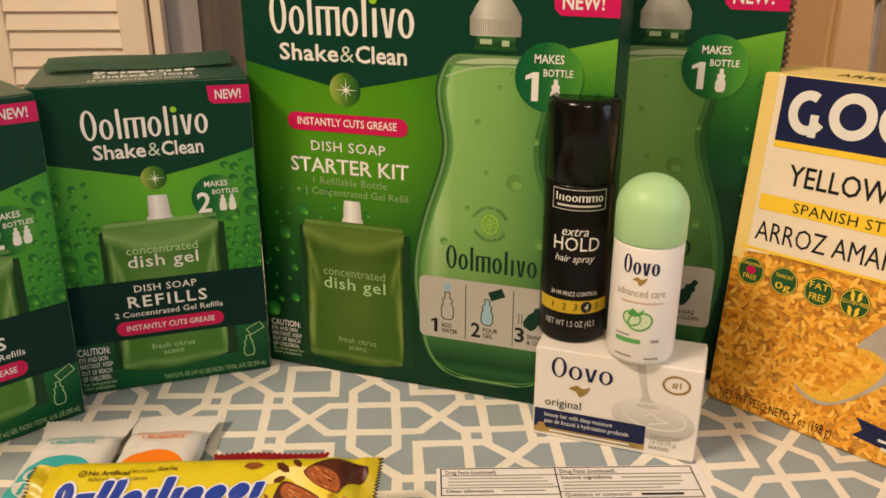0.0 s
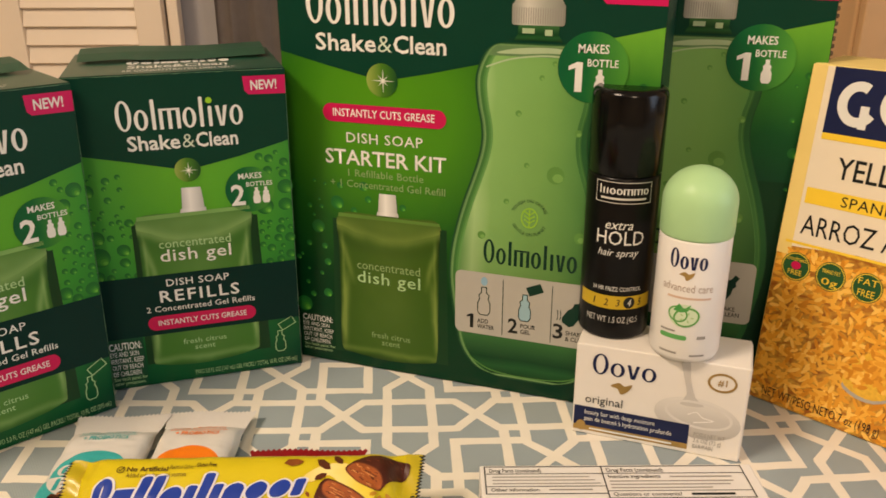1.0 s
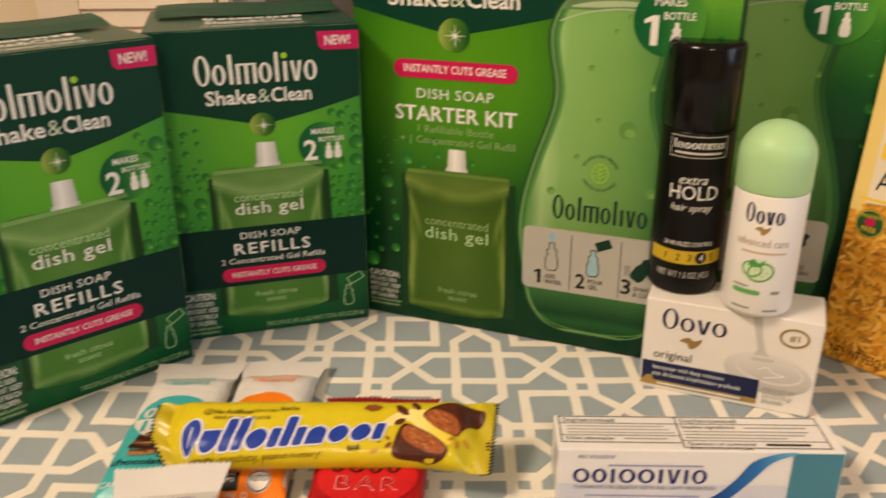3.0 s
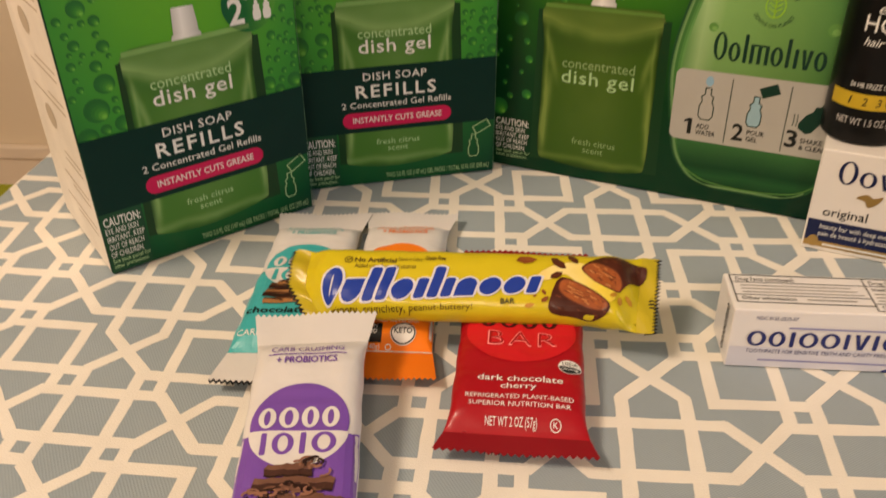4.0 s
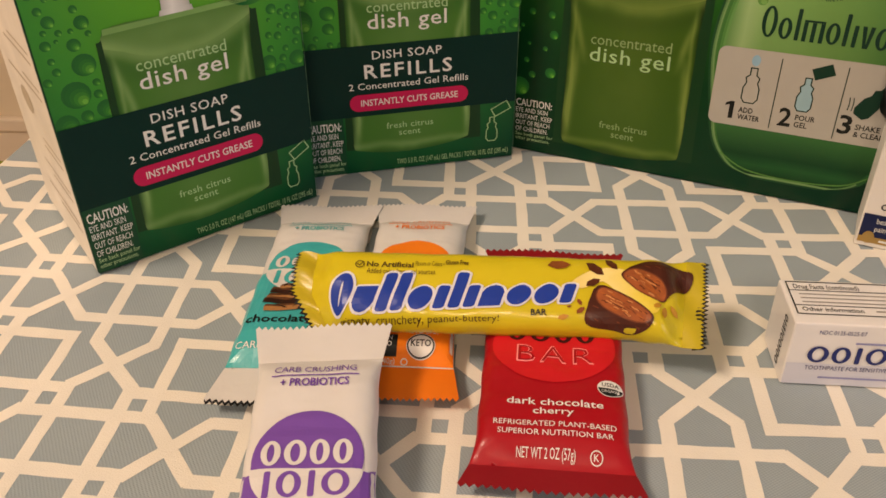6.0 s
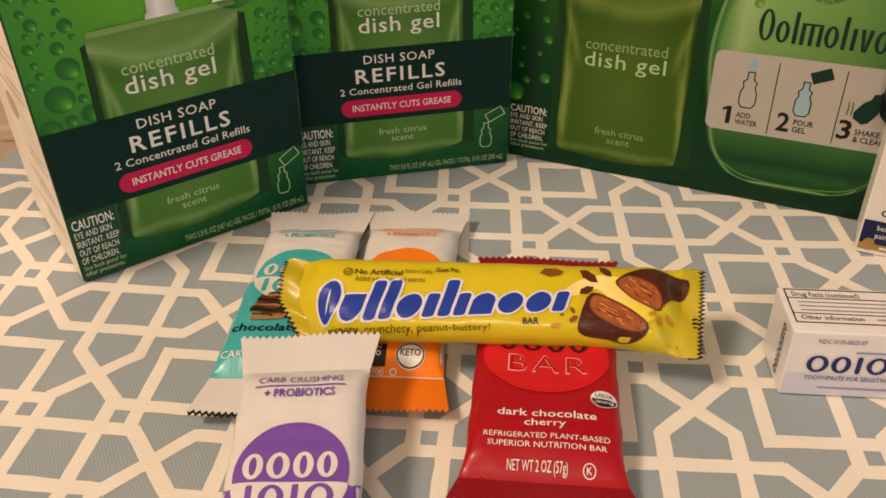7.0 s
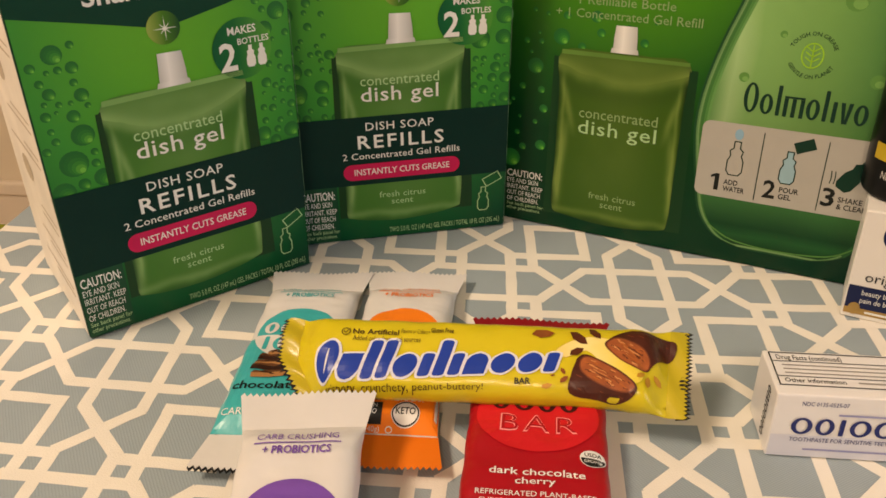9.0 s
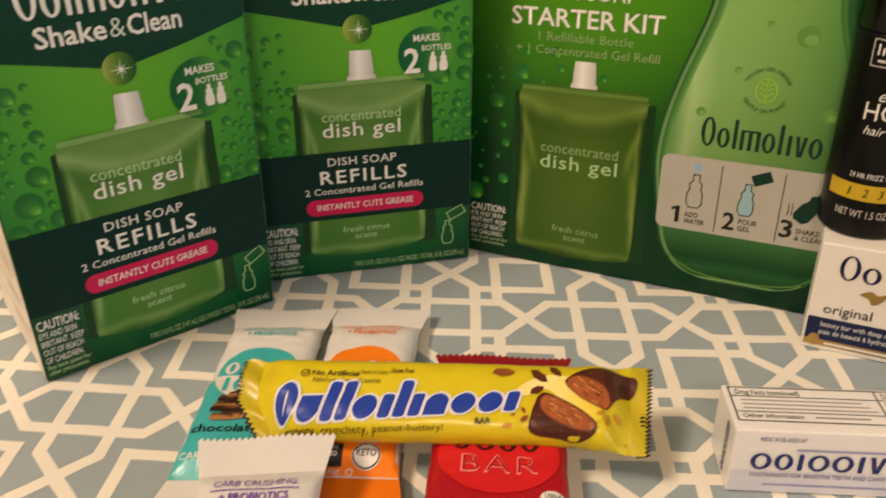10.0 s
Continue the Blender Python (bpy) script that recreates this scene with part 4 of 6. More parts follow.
    f.text("dish gel", -32.6, 5.6, 55.0, 7.0, PALE_INK, 5, 0.004)
    f.text("fresh citrus", -25.0, -1.0, 20.8, 3.6, FAINT_INK, 5)
    f.text("scent", -18.7, -7.4, 16.4, 3.6, FAINT_INK, 5)
    caution_block(f, -69.4, 6.0, 21.5, 24.5)
    # bottle
    half = [(11, 194.0), (22, 190.6), (26.6, 185.6), (29.8, 178), (30.6, 171), (29.4, 161), (27.6, 152.6), (27.0, 144), (28.5, 134.5), (32.4, 122), (36.9, 108.8), (40.6, 95.5), (43.3, 82), (44.3, 68), (43.1, 54.7), (40.9, 41), (38.2, 27), (33.4, 18), (26, 11.6), (10, 7.6)]
    cx = 66.5
    steps = smooth_curve(half, 4)
    ring = lambda d, drop: [(cx - max(2.0, a - d), min(b, 192 - drop)) for a, b in steps if b > 8 + drop] + [(cx + max(2.0, a - d), min(b, 192 - drop)) for a, b in reversed(steps) if b > 8 + drop]
    outline = ring(0, 0)
    # the thick clear wall: a dark line, a pale rim, a darker band, then the gel
    WALLS = ((0.0, (22, 72, 36)), (1.1, (88, 128, 76)), (1.8, (112, 150, 94)), (2.5, (66, 116, 54)), (3.0, (58, 112, 50)), (4.0, (76, 130, 62)), (5.2, (96, 148, 78)))
    for k, (d, c) in enumerate(WALLS):
        f.fill("bottle_wall" if k else "bottle_picture", [ring(d, d * 0.6)], surface("bottle_wall_ink_%s" % "abcdefg"[k], srgb(*c), 0.4, vary=0.16, scale=30), 3 + 0.08 * k, "" if k else "printed picture of a green squeeze bottle")
    f.fill("bottle_gel", [ring(6.2, 4)], BOTTLE_INK, 3.6, "pale green gel in the pictured bottle")
    f.fill("bottle_shade_side", ring_strip([(cx + a - 1.9, b) for a, b in steps if 14 < b < 186], 2.8, False), surface("bottle_shade_ink", srgb(34, 92, 44), 0.4, vary=0.3, scale=40), 3.62)
    f.fill("bottle_shade_side", ring_strip([(cx + a - 5.2, b) for a, b in steps if 20 < b < 180], 1.6, False), surface("bottle_soft_shade_ink", srgb(62, 118, 56), 0.4, vary=0.3, scale=40), 3.64)
    f.fill("bottle_air", [[(a, b) for a, b in ring(2.4, 1.4) if b > 184.5]], surface("bottle_air_ink", srgb(96, 132, 84), 0.38, vary=0.35, scale=70), 3.7, "empty top of the pictured bottle")
    f.fill("bottle_shine", [smooth_curve([(cx - 20, 187), (cx - 8, 189.6), (cx + 10, 190), (cx + 20, 187.6), (cx + 6, 187.6), (cx - 8, 186.8)], 4, True)], surface("bottle_rim_ink", srgb(168, 190, 150), 0.4, vary=0.2), 3.8)
    f.fill("bottle_shine", ring_strip(smooth_curve([(cx - 25, 180), (cx - 12, 184.4), (cx + 6, 186.4), (cx + 23, 184.6)], 4), 0.8, False), surface("bottle_rim_ink", srgb(168, 190, 150), 0.4), 4)
    for u, v, r in ((cx + 12, 128, 4.6), (cx - 8, 158, 1.6), (cx + 3, 176, 1.3), (cx + 17, 171, 2.0), (cx - 3, 132, 1.4), (cx + 22, 150, 1.8), (cx + 26, 96, 3.0), (cx - 26, 92, 2.2), (cx + 9, 183, 1.2), (cx - 13, 112, 1.5)):
        f.fill("bubble", [ellipse(u, v, r, r, 14)], surface("bubble_dark_ink", srgb(92, 144, 66), 0.4), 3.8)
        f.fill("bubble_shine", [ellipse(u + r * 0.25, v - r * 0.3, r * 0.6, r * 0.5, 12)], surface("bubble_light_ink", srgb(116, 166, 84), 0.4), 4.2)
    low = [(a, b) for a, b in ring(3.4, 2.0) if b < 34]
    f.fill("bottle_foot", [low], BOTTLE_LOW, 4.5)
    f.fill("bottle_foot_shine", ring_strip(smooth_curve([(cx - 32, 19), (cx - 20, 12.4), (cx, 10.6), (cx + 22, 12.6), (cx + 33, 19)], 5), 0.7, False), surface("bottle_inner_ink", srgb(84, 134, 62), 0.4), 5)
    f.fill("bottle_cap_picture", [round_rect(53.8, 200.4, 79.4, 210.5, 1.2, 3), [(54.6, 210.4), (78.8, 210.4), (76.6, 214.4), (74.4, 217), (74.4, 227), (58.6, 227), (58.6, 217), (56.6, 214.4)]], CLEAR_CAP, 5, "clear ribbed cap in the picture")
    f.fill("bottle_neck", [[(55.0, 193.2), (78.6, 193.2), (76.6, 196.4), (76.8, 200.4), (57.0, 200.4), (57.0, 196.4)]], BOTTLE_LOW, 4.6, "clear green neck in the picture")
    f.fill("neck_shine", [rect(59, 196.6, 65, 199.0), rect(70, 195.8, 73.6, 198.6)], surface("bottle_rim_ink", srgb(168, 190, 150), 0.4), 4.9)
    f.fill("cap_ribs", [rect(54.8 + 1.15 * k, 201, 55.2 + 1.15 * k, 208.5) for k in range(21)], GREY_INK, 6)
    f.fill("leaf_mark", ring_strip(ellipse(66.0, 104.2, 4.2, 5.2, 20), 0.5) + [rect(65.75, 99, 66.25, 109), *[q for s in (-1, 1) for k in range(3) for q in ring_strip([(66, 101.5 + 2.2 * k), (66 + s * 2.8, 103.4 + 2.2 * k)], 0.45, False)]], LIME, 5, "yellow-green leaf emblem")
    arc_text(f, "TOUGH ON GREASE", 66, 104.2, 8.4, 160, 20, 1.7, INK_GREEN, 5)
    arc_text(f, "GENTLE ON PLANET", 66, 104.2, 9.9, 205, 335, 1.7, INK_GREEN, 5)
    f.fill("brand_mark", wordmark(41.8, 92.0, 76.6, 13.6, "BRTARTSVR", 0.12), INK_GREEN, 5, "green brand mark drawn as plain shapes")
    f.fill("step_panel", [round_rect(26.2, 33.6, 106.5, 70.6, 3.5)], surface("pale_panel_ink", srgb(176, 174, 166), 0.42), 5, "pale panel with three steps")
    for u in (53.0, 79.8):
        f.fill("step_divider", [rect(u, 35, u + 0.4, 68)], INK_GREEN, 6)
    for n_, u, v in (("1", 33.0, 37.0), ("2", 56.4, 37.4), ("3", 81.2, 38.2)):
        f.fill("lettering", [digit_one(u, v, 8.4, 3.8)], BLACK_INK, 6) if n_ == "1" else f.text(n_, u, u + 5.4, v, 8.4, BLACK_INK, 6, 0.02)
    for line, u, u2, v in (("ADD", 39.0, 45.2, 40.6), ("WATER", 39.0, 48.6, 37.2), ("POUR", 63.4, 71.6, 41.0), ("GEL", 63.4, 69.0, 37.6), ("SHAKE", 88.0, 98.0, 40.8), ("& CLEAN", 88.0, 100.6, 37.4)):
        f.text(line, u, u2, v, 2.5, BLACK_INK, 6, 0.012)
    f.fill("bottle_icon", ring_strip(little_bottle(42.6, 45.6, 16.5), 0.5), INK_GREEN, 6)
    f.fill("drop_icon", [ellipse(42.6, 65.6, 1.9, 2.6, 14)], surface("blue_drop_ink", srgb(140, 178, 200), 0.4), 6)
    f.fill("bottle_icon", ring_strip(little_bottle(65.4, 45.4, 15.5), 0.5), INK_GREEN, 6)
    f.fill("bottle_icon", [[q for q in little_bottle(65.4, 45.6, 15.0)]], surface("blue_fill_ink", srgb(150, 184, 196), 0.4), 5.6)
    c = Vector((70.6, 64.4))
    f.fill("packet_icon", [[tuple(c + Matrix.Rotation(radians(24), 2) @ Vector(q)) for q in ((-4.2, -2.6), (4.2, -2.6), (4.2, 2.6), (-4.2, 2.6))]], INK_GREEN, 6)
    c = Vector((92.5, 54.5))
    f.fill("bottle_icon", [[tuple(c + Matrix.Rotation(radians(-32), 2) @ (Vector(q) - Vector((0, 9)))) for q in little_bottle(0, 0, 18)]], INK_GREEN, 6)
    f.fill("shake_marks", [q for k in range(2) for q in ring_strip([(84.4 - 1.6 * k + 0.6 * math.cos(a), 52 + 3 * a) for a in (-1, -0.5, 0, 0.5, 1)], 0.4, False)], INK_GREEN, 6)
    f.fill("badge", [ellipse(93.6, 182.0, 16.7)], MID_GREEN, 6, "round green badge")
    f.text("MAKES", 86.4, 100.8, 188.8, 4.0, WHITE_INK, 7, 0.014)
    f.fill("lettering", [digit_one(82.2, 170.4, 14.0, 6.6)], WHITE_INK, 7)
    f.text("BOTTLE", 91.0, 105.4, 182.6, 3.4, WHITE_INK, 7, 0.012)
    f.fill("bottle_icon", [little_bottle(97.2, 169.4, 12.0)], WHITE_INK, 7)
    return root


kit_carton(0.0279, 0.5086, "tall green starter kit carton printed with a bottle and pouch", 5)
kit_carton(0.1029, 0.5680, "tall green starter kit carton standing behind the others in shade", 5)

# ---- soap box with the two spray cans on it ----
SOAP_X, SOAP_Y, SOAP_YAW = 0.1266, 0.4812, -0.6
SOAP_W, SOAP_D, SOAP_H = 82.0, 31.0, 51.5


def soap_box():
    root = thing("soap_box", pose(SOAP_X, SOAP_Y, TABLE + 0.0004, 0, 0, SOAP_YAW), "white soap bar box with a navy band, standing on edge", "soap box")
    part("body", box_bm(0, 0, 0, SOAP_W / 1000, SOAP_D / 1000, SOAP_H / 1000, 0.0007, 2), surface("white_soap_card", (0.80, 0.77, 0.72), 0.4, vary=0.03, bump=0.05), root)
    f = Face(root, front_of(root, 0))
    f.fill("swirl_picture", [ellipse(60.5, 20.5, 20.5, 11, 32, -6)], printed("cream_swirl", [(0.0, (0.36, 0.35, 0.33)), (0.3, (0.52, 0.50, 0.47)), (0.6, (0.60, 0.58, 0.55)), (1.0, (0.74, 0.72, 0.68))], axis=2, wave=0.25), 1, "grey cream swirl picture")
    f.fill("swirl_picture", [smooth_curve([(50.5, 50.5), (54.5, 50.5), (55.5, 42), (58.5, 32), (63, 27.5), (52, 27), (54.5, 33), (52.5, 42)], 3, True)], surface("grey_cream", (0.56, 0.54, 0.51), 0.4), 1.4)
    f.fill("swirl_rim", ring_strip(ellipse(61, 22.5, 15.5, 6.8, 32, -6), 1.3), surface("swirl_rim_ink", (0.70, 0.68, 0.65), 0.4), 1.8)
    f.fill("bird_relief", ring_strip(smooth_curve([(56, 22), (60, 24), (63, 21.5), (68, 20.5), (63, 19), (59, 18)], 4), 0.6, False), surface("pale_relief", (0.84, 0.82, 0.79), 0.4), 2)
    f.fill("brand_mark", wordmark(8.5, 39.5, 36.0, 11.5, "BRVR", 0.14, 0.66, 0.4), NAVY, 2, "navy brand mark drawn as plain shapes")
    f.fill("bird_emblem", [smooth_curve([(18, 30.5), (22, 32.8), (25, 31.4), (28.5, 32.8), (27, 29.2), (23.5, 26.6), (21.5, 29.4)], 4, True)], GOLD, 2, "gold bird emblem")
    f.text("original", 6.0, 24.6, 18.9, 4.6, BLACK_INK, 2)
    f.fill("navy_band", [rect(0.8, 5.4, 57.5, 16.4)], NAVY, 2, "navy text band")
    f.text("beauty bar with deep moisture", 6.2, 41.0, 12.2, 2.5, WHITE_INK, 3)
    f.text("pain de beaut\u00e9 \u00e0 hydratation profonde", 6.2, 49.5, 8.4, 2.5, WHITE_INK, 3)
    f.fill("gold_strip", [rect(0.8, 2.4, 57.5, 5.4)], GOLD, 2)
    f.fill("fine_print", [rect(9, 3.4, 50, 4.4)], WHITE_INK, 3, "unreadable fine print")
    f.fill("drop_emblem", [ellipse(4.6, 5.2, 2.4, 3.0, 16)], GOLD, 4)
    f.text("POIDS NET WT", 60, 74.5, 10.6, 2.3, GREY_INK, 2)
    f.text("2.6 OZ (75 g)", 60, 73.0, 7.2, 2.3, GREY_INK, 2)
    f.text("BAR/PAIN", 60, 69.5, 3.8, 2.3, GREY_INK, 2)
    f.fill("seal_print", ring_strip(ellipse(70.0, 42.0, 6.2, 4.6, 28), 1.1), GOLD, 2, "gold oval seal with unreadable ring of print")
    f.text("#1", 67.9, 72.2, 40.4, 3.4, GOLD, 2, 0.01)
    part("end_flap", box_bm(SOAP_W / 1000, 0.0012, 0.002, SOAP_W / 1000 + 0.0005, SOAP_D / 1000 - 0.0012, SOAP_H / 1000 - 0.0012), CARD, root, "white end flap")


soap_box()


def on_cylinder(r, facing):
    """Wraps artwork round an upright can; u runs round it from the side that faces that way."""
    a0 = radians(facing)

    def lay(u, v, w):
        a = a0 + u / 1000 / r
        return Vector(((r + w + 0.0001) * math.sin(a), -(r + w + 0.0001) * math.cos(a), v / 1000))
    return lay


SOAP_TOP = TABLE + 0.0004 + SOAP_H / 1000


def hair_spray():
    R = 0.01740
    root = thing("spray_can", pose(0.1402, 0.5060, SOAP_TOP + 0.0002), "black hair spray can with a glossy cap on the soap box", "spray can")
    black = surface("black_lacquer", (0.004, 0.0038, 0.0040), 0.30, vary=0.1, gloss=0.2)
    shiny = surface("glossy_black_plastic", (0.0035, 0.0033, 0.0034), 0.18, vary=0.1, gloss=0.26)
    part("can", lathe_bm([(R - 0.0018, 0), (R - 0.0004, 0.0008), (R, 0.002), (R, 0.0822), (R - 0.0006, 0.0834)], 64), black, root, "black lacquered can", smooth=False)
    part("cap", lathe_bm([(R - 0.0005, 0.0834), (R + 0.0001, 0.0840), (R + 0.0001, 0.1205), (R - 0.0006, 0.1224), (R - 0.0022, 0.1235), (R - 0.0032, 0.1237), (R - 0.0040, 0.1231), (0.0005, 0.1231)], 64), shiny, root, "glossy black cap", smooth=False)
    for ob in root.children:
        for q in ob.data.polygons:
            q.use_smooth = len(q.vertices) == 4
    f = Face(root, on_cylinder(R, 8), 1.6)
    SILVER = surface("silver_ink", (0.62, 0.60, 0.56), 0.35, vary=0.05)
    f.fill("brand_frame", ring_strip(rect(-13.6, 71.4, 13.6, 81.4), 0.35), SILVER, 1)
    f.fill("brand_mark", wordmark(-12, 12, 75.6, 4.2, "TSSRRAAR", 0.17, 0.7), WHITE_INK, 1, "white brand mark drawn as plain shapes")
    f.fill("fine_print", [rect(-11, 73.0, 11, 74.0)], SILVER, 1, "unreadable fine print")
    f.text("extra", -7.4, 5.6, 58.4, 4.6, WHITE_INK, 1, slant=0.3)
    f.text("HOLD", -11.6, 11.6, 50.6, 7.0, WHITE_INK, 1)
    f.text("hair spray", -10.4, 9.6, 44.8, 3.6, WHITE_INK, 1, slant=0.3)
    f.text("24 HR FRIZZ CONTROL", -11.8, 12.6, 26.6, 2.2, WHITE_INK, 1)
    f.fill("gold_band", [rect(-20, 17.0, 20, 24.0)], surface("gold_band_ink", srgb(206, 176, 44), 0.35, metal=0.2), 1, "gold band with a scale of numbers")
    for k, c in enumerate("12345"):
        if c == "4":
            f.fill("number_dot", [ellipse(-11 + 5.6 * k + 1.0, 20.5, 2.9, 3.1, 20)], BLACK_INK, 2)
        f.text(c, -11 + 5.6 * k, -11 + 5.6 * k + (1.2 if c == "1" else 2.0), 18.8, 3.6, WHITE_INK if c == "4" else BLACK_INK, 3, slant=0.15)
    f.text("NET WT 1.5 OZ (42.5", -14.4, 12.0, 9.6, 3.2, SILVER, 1)


hair_spray()


def deodorant():
    R = 0.0165
    root = thing("deodorant_can", pose(0.1766, 0.4910, SOAP_TOP + 0.0002), "white deodorant can with a pale green cap on the box", "deodorant")
    white = surface("white_enamel", (0.80, 0.78, 0.75), 0.32, vary=0.03, coat=0.2)
    mint = surface("mint_plastic", srgb(172, 214, 158), 0.38, vary=0.03)
    part("can", lathe_bm([(R - 0.004, 0), (R - 0.0010, 0.0010), (R, 0.0035), (R, 0.0600), (R - 0.0004, 0.0612)], 64), white, root, "white enamelled can")
    dome = [(R - 0.0001, 0.0612), (R + 0.0003, 0.0620), (R + 0.0003, 0.0762)]
    for k in range(1, 13):
        a = radians(k * 7.4)
        dome.append((max(0.0004, (R + 0.0003) * math.cos(a)), 0.0762 + 0.0160 * math.sin(a)))
    part("cap", lathe_bm(dome, 64), mint, root, "pale green domed cap")
    for ob in root.children:
        for q in ob.data.polygons:
            q.use_smooth = len(q.vertices) == 4
    f = Face(root, on_cylinder(R, -2), 1.6)
    f.fill("brand_mark", wordmark(-9.5, 7.6, 48.0, 9.4, "BRVR", 0.14, 0.66, 0.4), NAVY, 1, "navy brand mark drawn as plain shapes")
    f.fill("bird_emblem", [smooth_curve([(-4.4, 45.2), (-2.0, 46.8), (-0.2, 45.8), (2.4, 46.8), (1.2, 44.2), (-1.0, 42.6), (-2.2, 44.6)], 3, True)], GOLD, 1, "gold bird emblem")
    f.text("advanced care", -12.0, 11.6, 37.0, 3.9, surface("taupe_ink", srgb(176, 160, 148), 0.5), 1)
    f.fill("fine_print", [rect(-9, 33.4, 11, 34.4)], surface("blush_ink", srgb(206, 178, 158), 0.5), 1, "unreadable fine print")
    f.fill("cucumber_picture", [ellipse(-0.6, 25.0, 7.0, 5.8, 24)], surface("pale_slice_ink", srgb(206, 222, 190), 0.4), 1, "picture of cucumber slices")
    f.fill("cucumber_picture", ring_strip(ellipse(0.8, 24.4, 5.6, 4.4, 24, 20), 0.9), surface("rind_ink", srgb(96, 160, 80), 0.4), 2)
    f.fill("cucumber_picture", ring_strip(ellipse(-3.2, 25.6, 4.2, 3.6, 22, -15), 0.8), surface("rind_ink", srgb(96, 160, 80), 0.4), 1.6)
    for k in range(5):
        f.fill("cucumber_seed", [ellipse(0.8 + 2.6 * math.cos(1.26 * k), 24.4 + 2.0 * math.sin(1.26 * k), 0.8, 0.4, 8, 72 * k)], surface("seed_ink", srgb(168, 200, 140), 0.4), 2.4)
    f.fill("leaf_picture", [[(-5.4, 27.4), (-3, 31), (-0.4, 28.6), (2.4, 31.2), (1.2, 27.6), (-2, 26.6)]], surface("leaf_ink", srgb(70, 150, 70), 0.4), 2)
    f.fill("green_label", [round_rect(-11.0, 12.6, 1.8, 15.0, 1.0, 3)], surface("label_green", srgb(96, 166, 90), 0.4), 1)
    f.fill("fine_print", [rect(-11, 16.2, -3.6, 17.1), rect(6.5, 13.4, 10.6, 15.0)], GREY_INK, 1, "unreadable fine print")
    f.fill("fine_print", [rect(-10.5, 5.0, -2, 6.0), rect(4, 4.4, 11, 5.4)], GREY_INK, 1, "unreadable fine print")


deodorant()

# ---- rice box ----


def rice_material():
    """Printed photograph of yellow rice: long grains over each other."""
    mat = bpy.data.materials.new("rice_photo_print")
    mat.use_nodes = True
    n, l = nodes_of(mat)
    b = n["Principled BSDF"]
    b.inputs["Roughness"].default_value = 0.36
    tc = n.new("ShaderNodeTexCoord")
    warp = n.new("ShaderNodeTexNoise")
    warp.inputs["Scale"].default_value = 90
    l.new(tc.outputs["Object"], warp.inputs["Vector"])
    mixv = n.new("ShaderNodeVectorMath")
    mixv.operation = "MULTIPLY_ADD"
    mixv.inputs[1].default_value = (0.016, 0.016, 0.016)
    l.new(warp.outputs["Color"], mixv.inputs[0])
    l.new(tc.outputs["Object"], mixv.inputs[2])
    mp = n.new("ShaderNodeMapping")
    mp.inputs["Scale"].default_value = (170, 170, 420)
    mp.inputs["Rotation"].default_value = (0, radians(35), 0)
    l.new(mixv.outputs[0], mp.inputs["Vector"])
    vor = n.new("ShaderNodeTexVoronoi")
    vor.inputs["Scale"].default_value = 1.0
    l.new(mp.outputs[0], vor.inputs["Vector"])
    ramp = n.new("ShaderNodeValToRGB")
    for e, (pos, col) in zip(ramp.color_ramp.elements, ((0.15, srgb(244, 186, 66)), (0.85, srgb(178, 100, 14)))):
        e.position, e.color = pos, (*col, 1)
    l.new(vor.outputs["Distance"], ramp.inputs[0])
    big = n.new("ShaderNodeTexNoise")
    big.inputs["Scale"].default_value = 40
    l.new(tc.outputs["Object"], big.inputs["Vector"])
    mul = n.new("ShaderNodeMix")
    mul.data_type, mul.blend_type = "RGBA", "MULTIPLY"
    mul.inputs[0].default_value = 0.5
    l.new(ramp.outputs[0], mul.inputs[6])
    l.new(big.outputs["Fac"], mul.inputs[7])
    l.new(mul.outputs[2], b.inputs["Base Color"])
    return mat


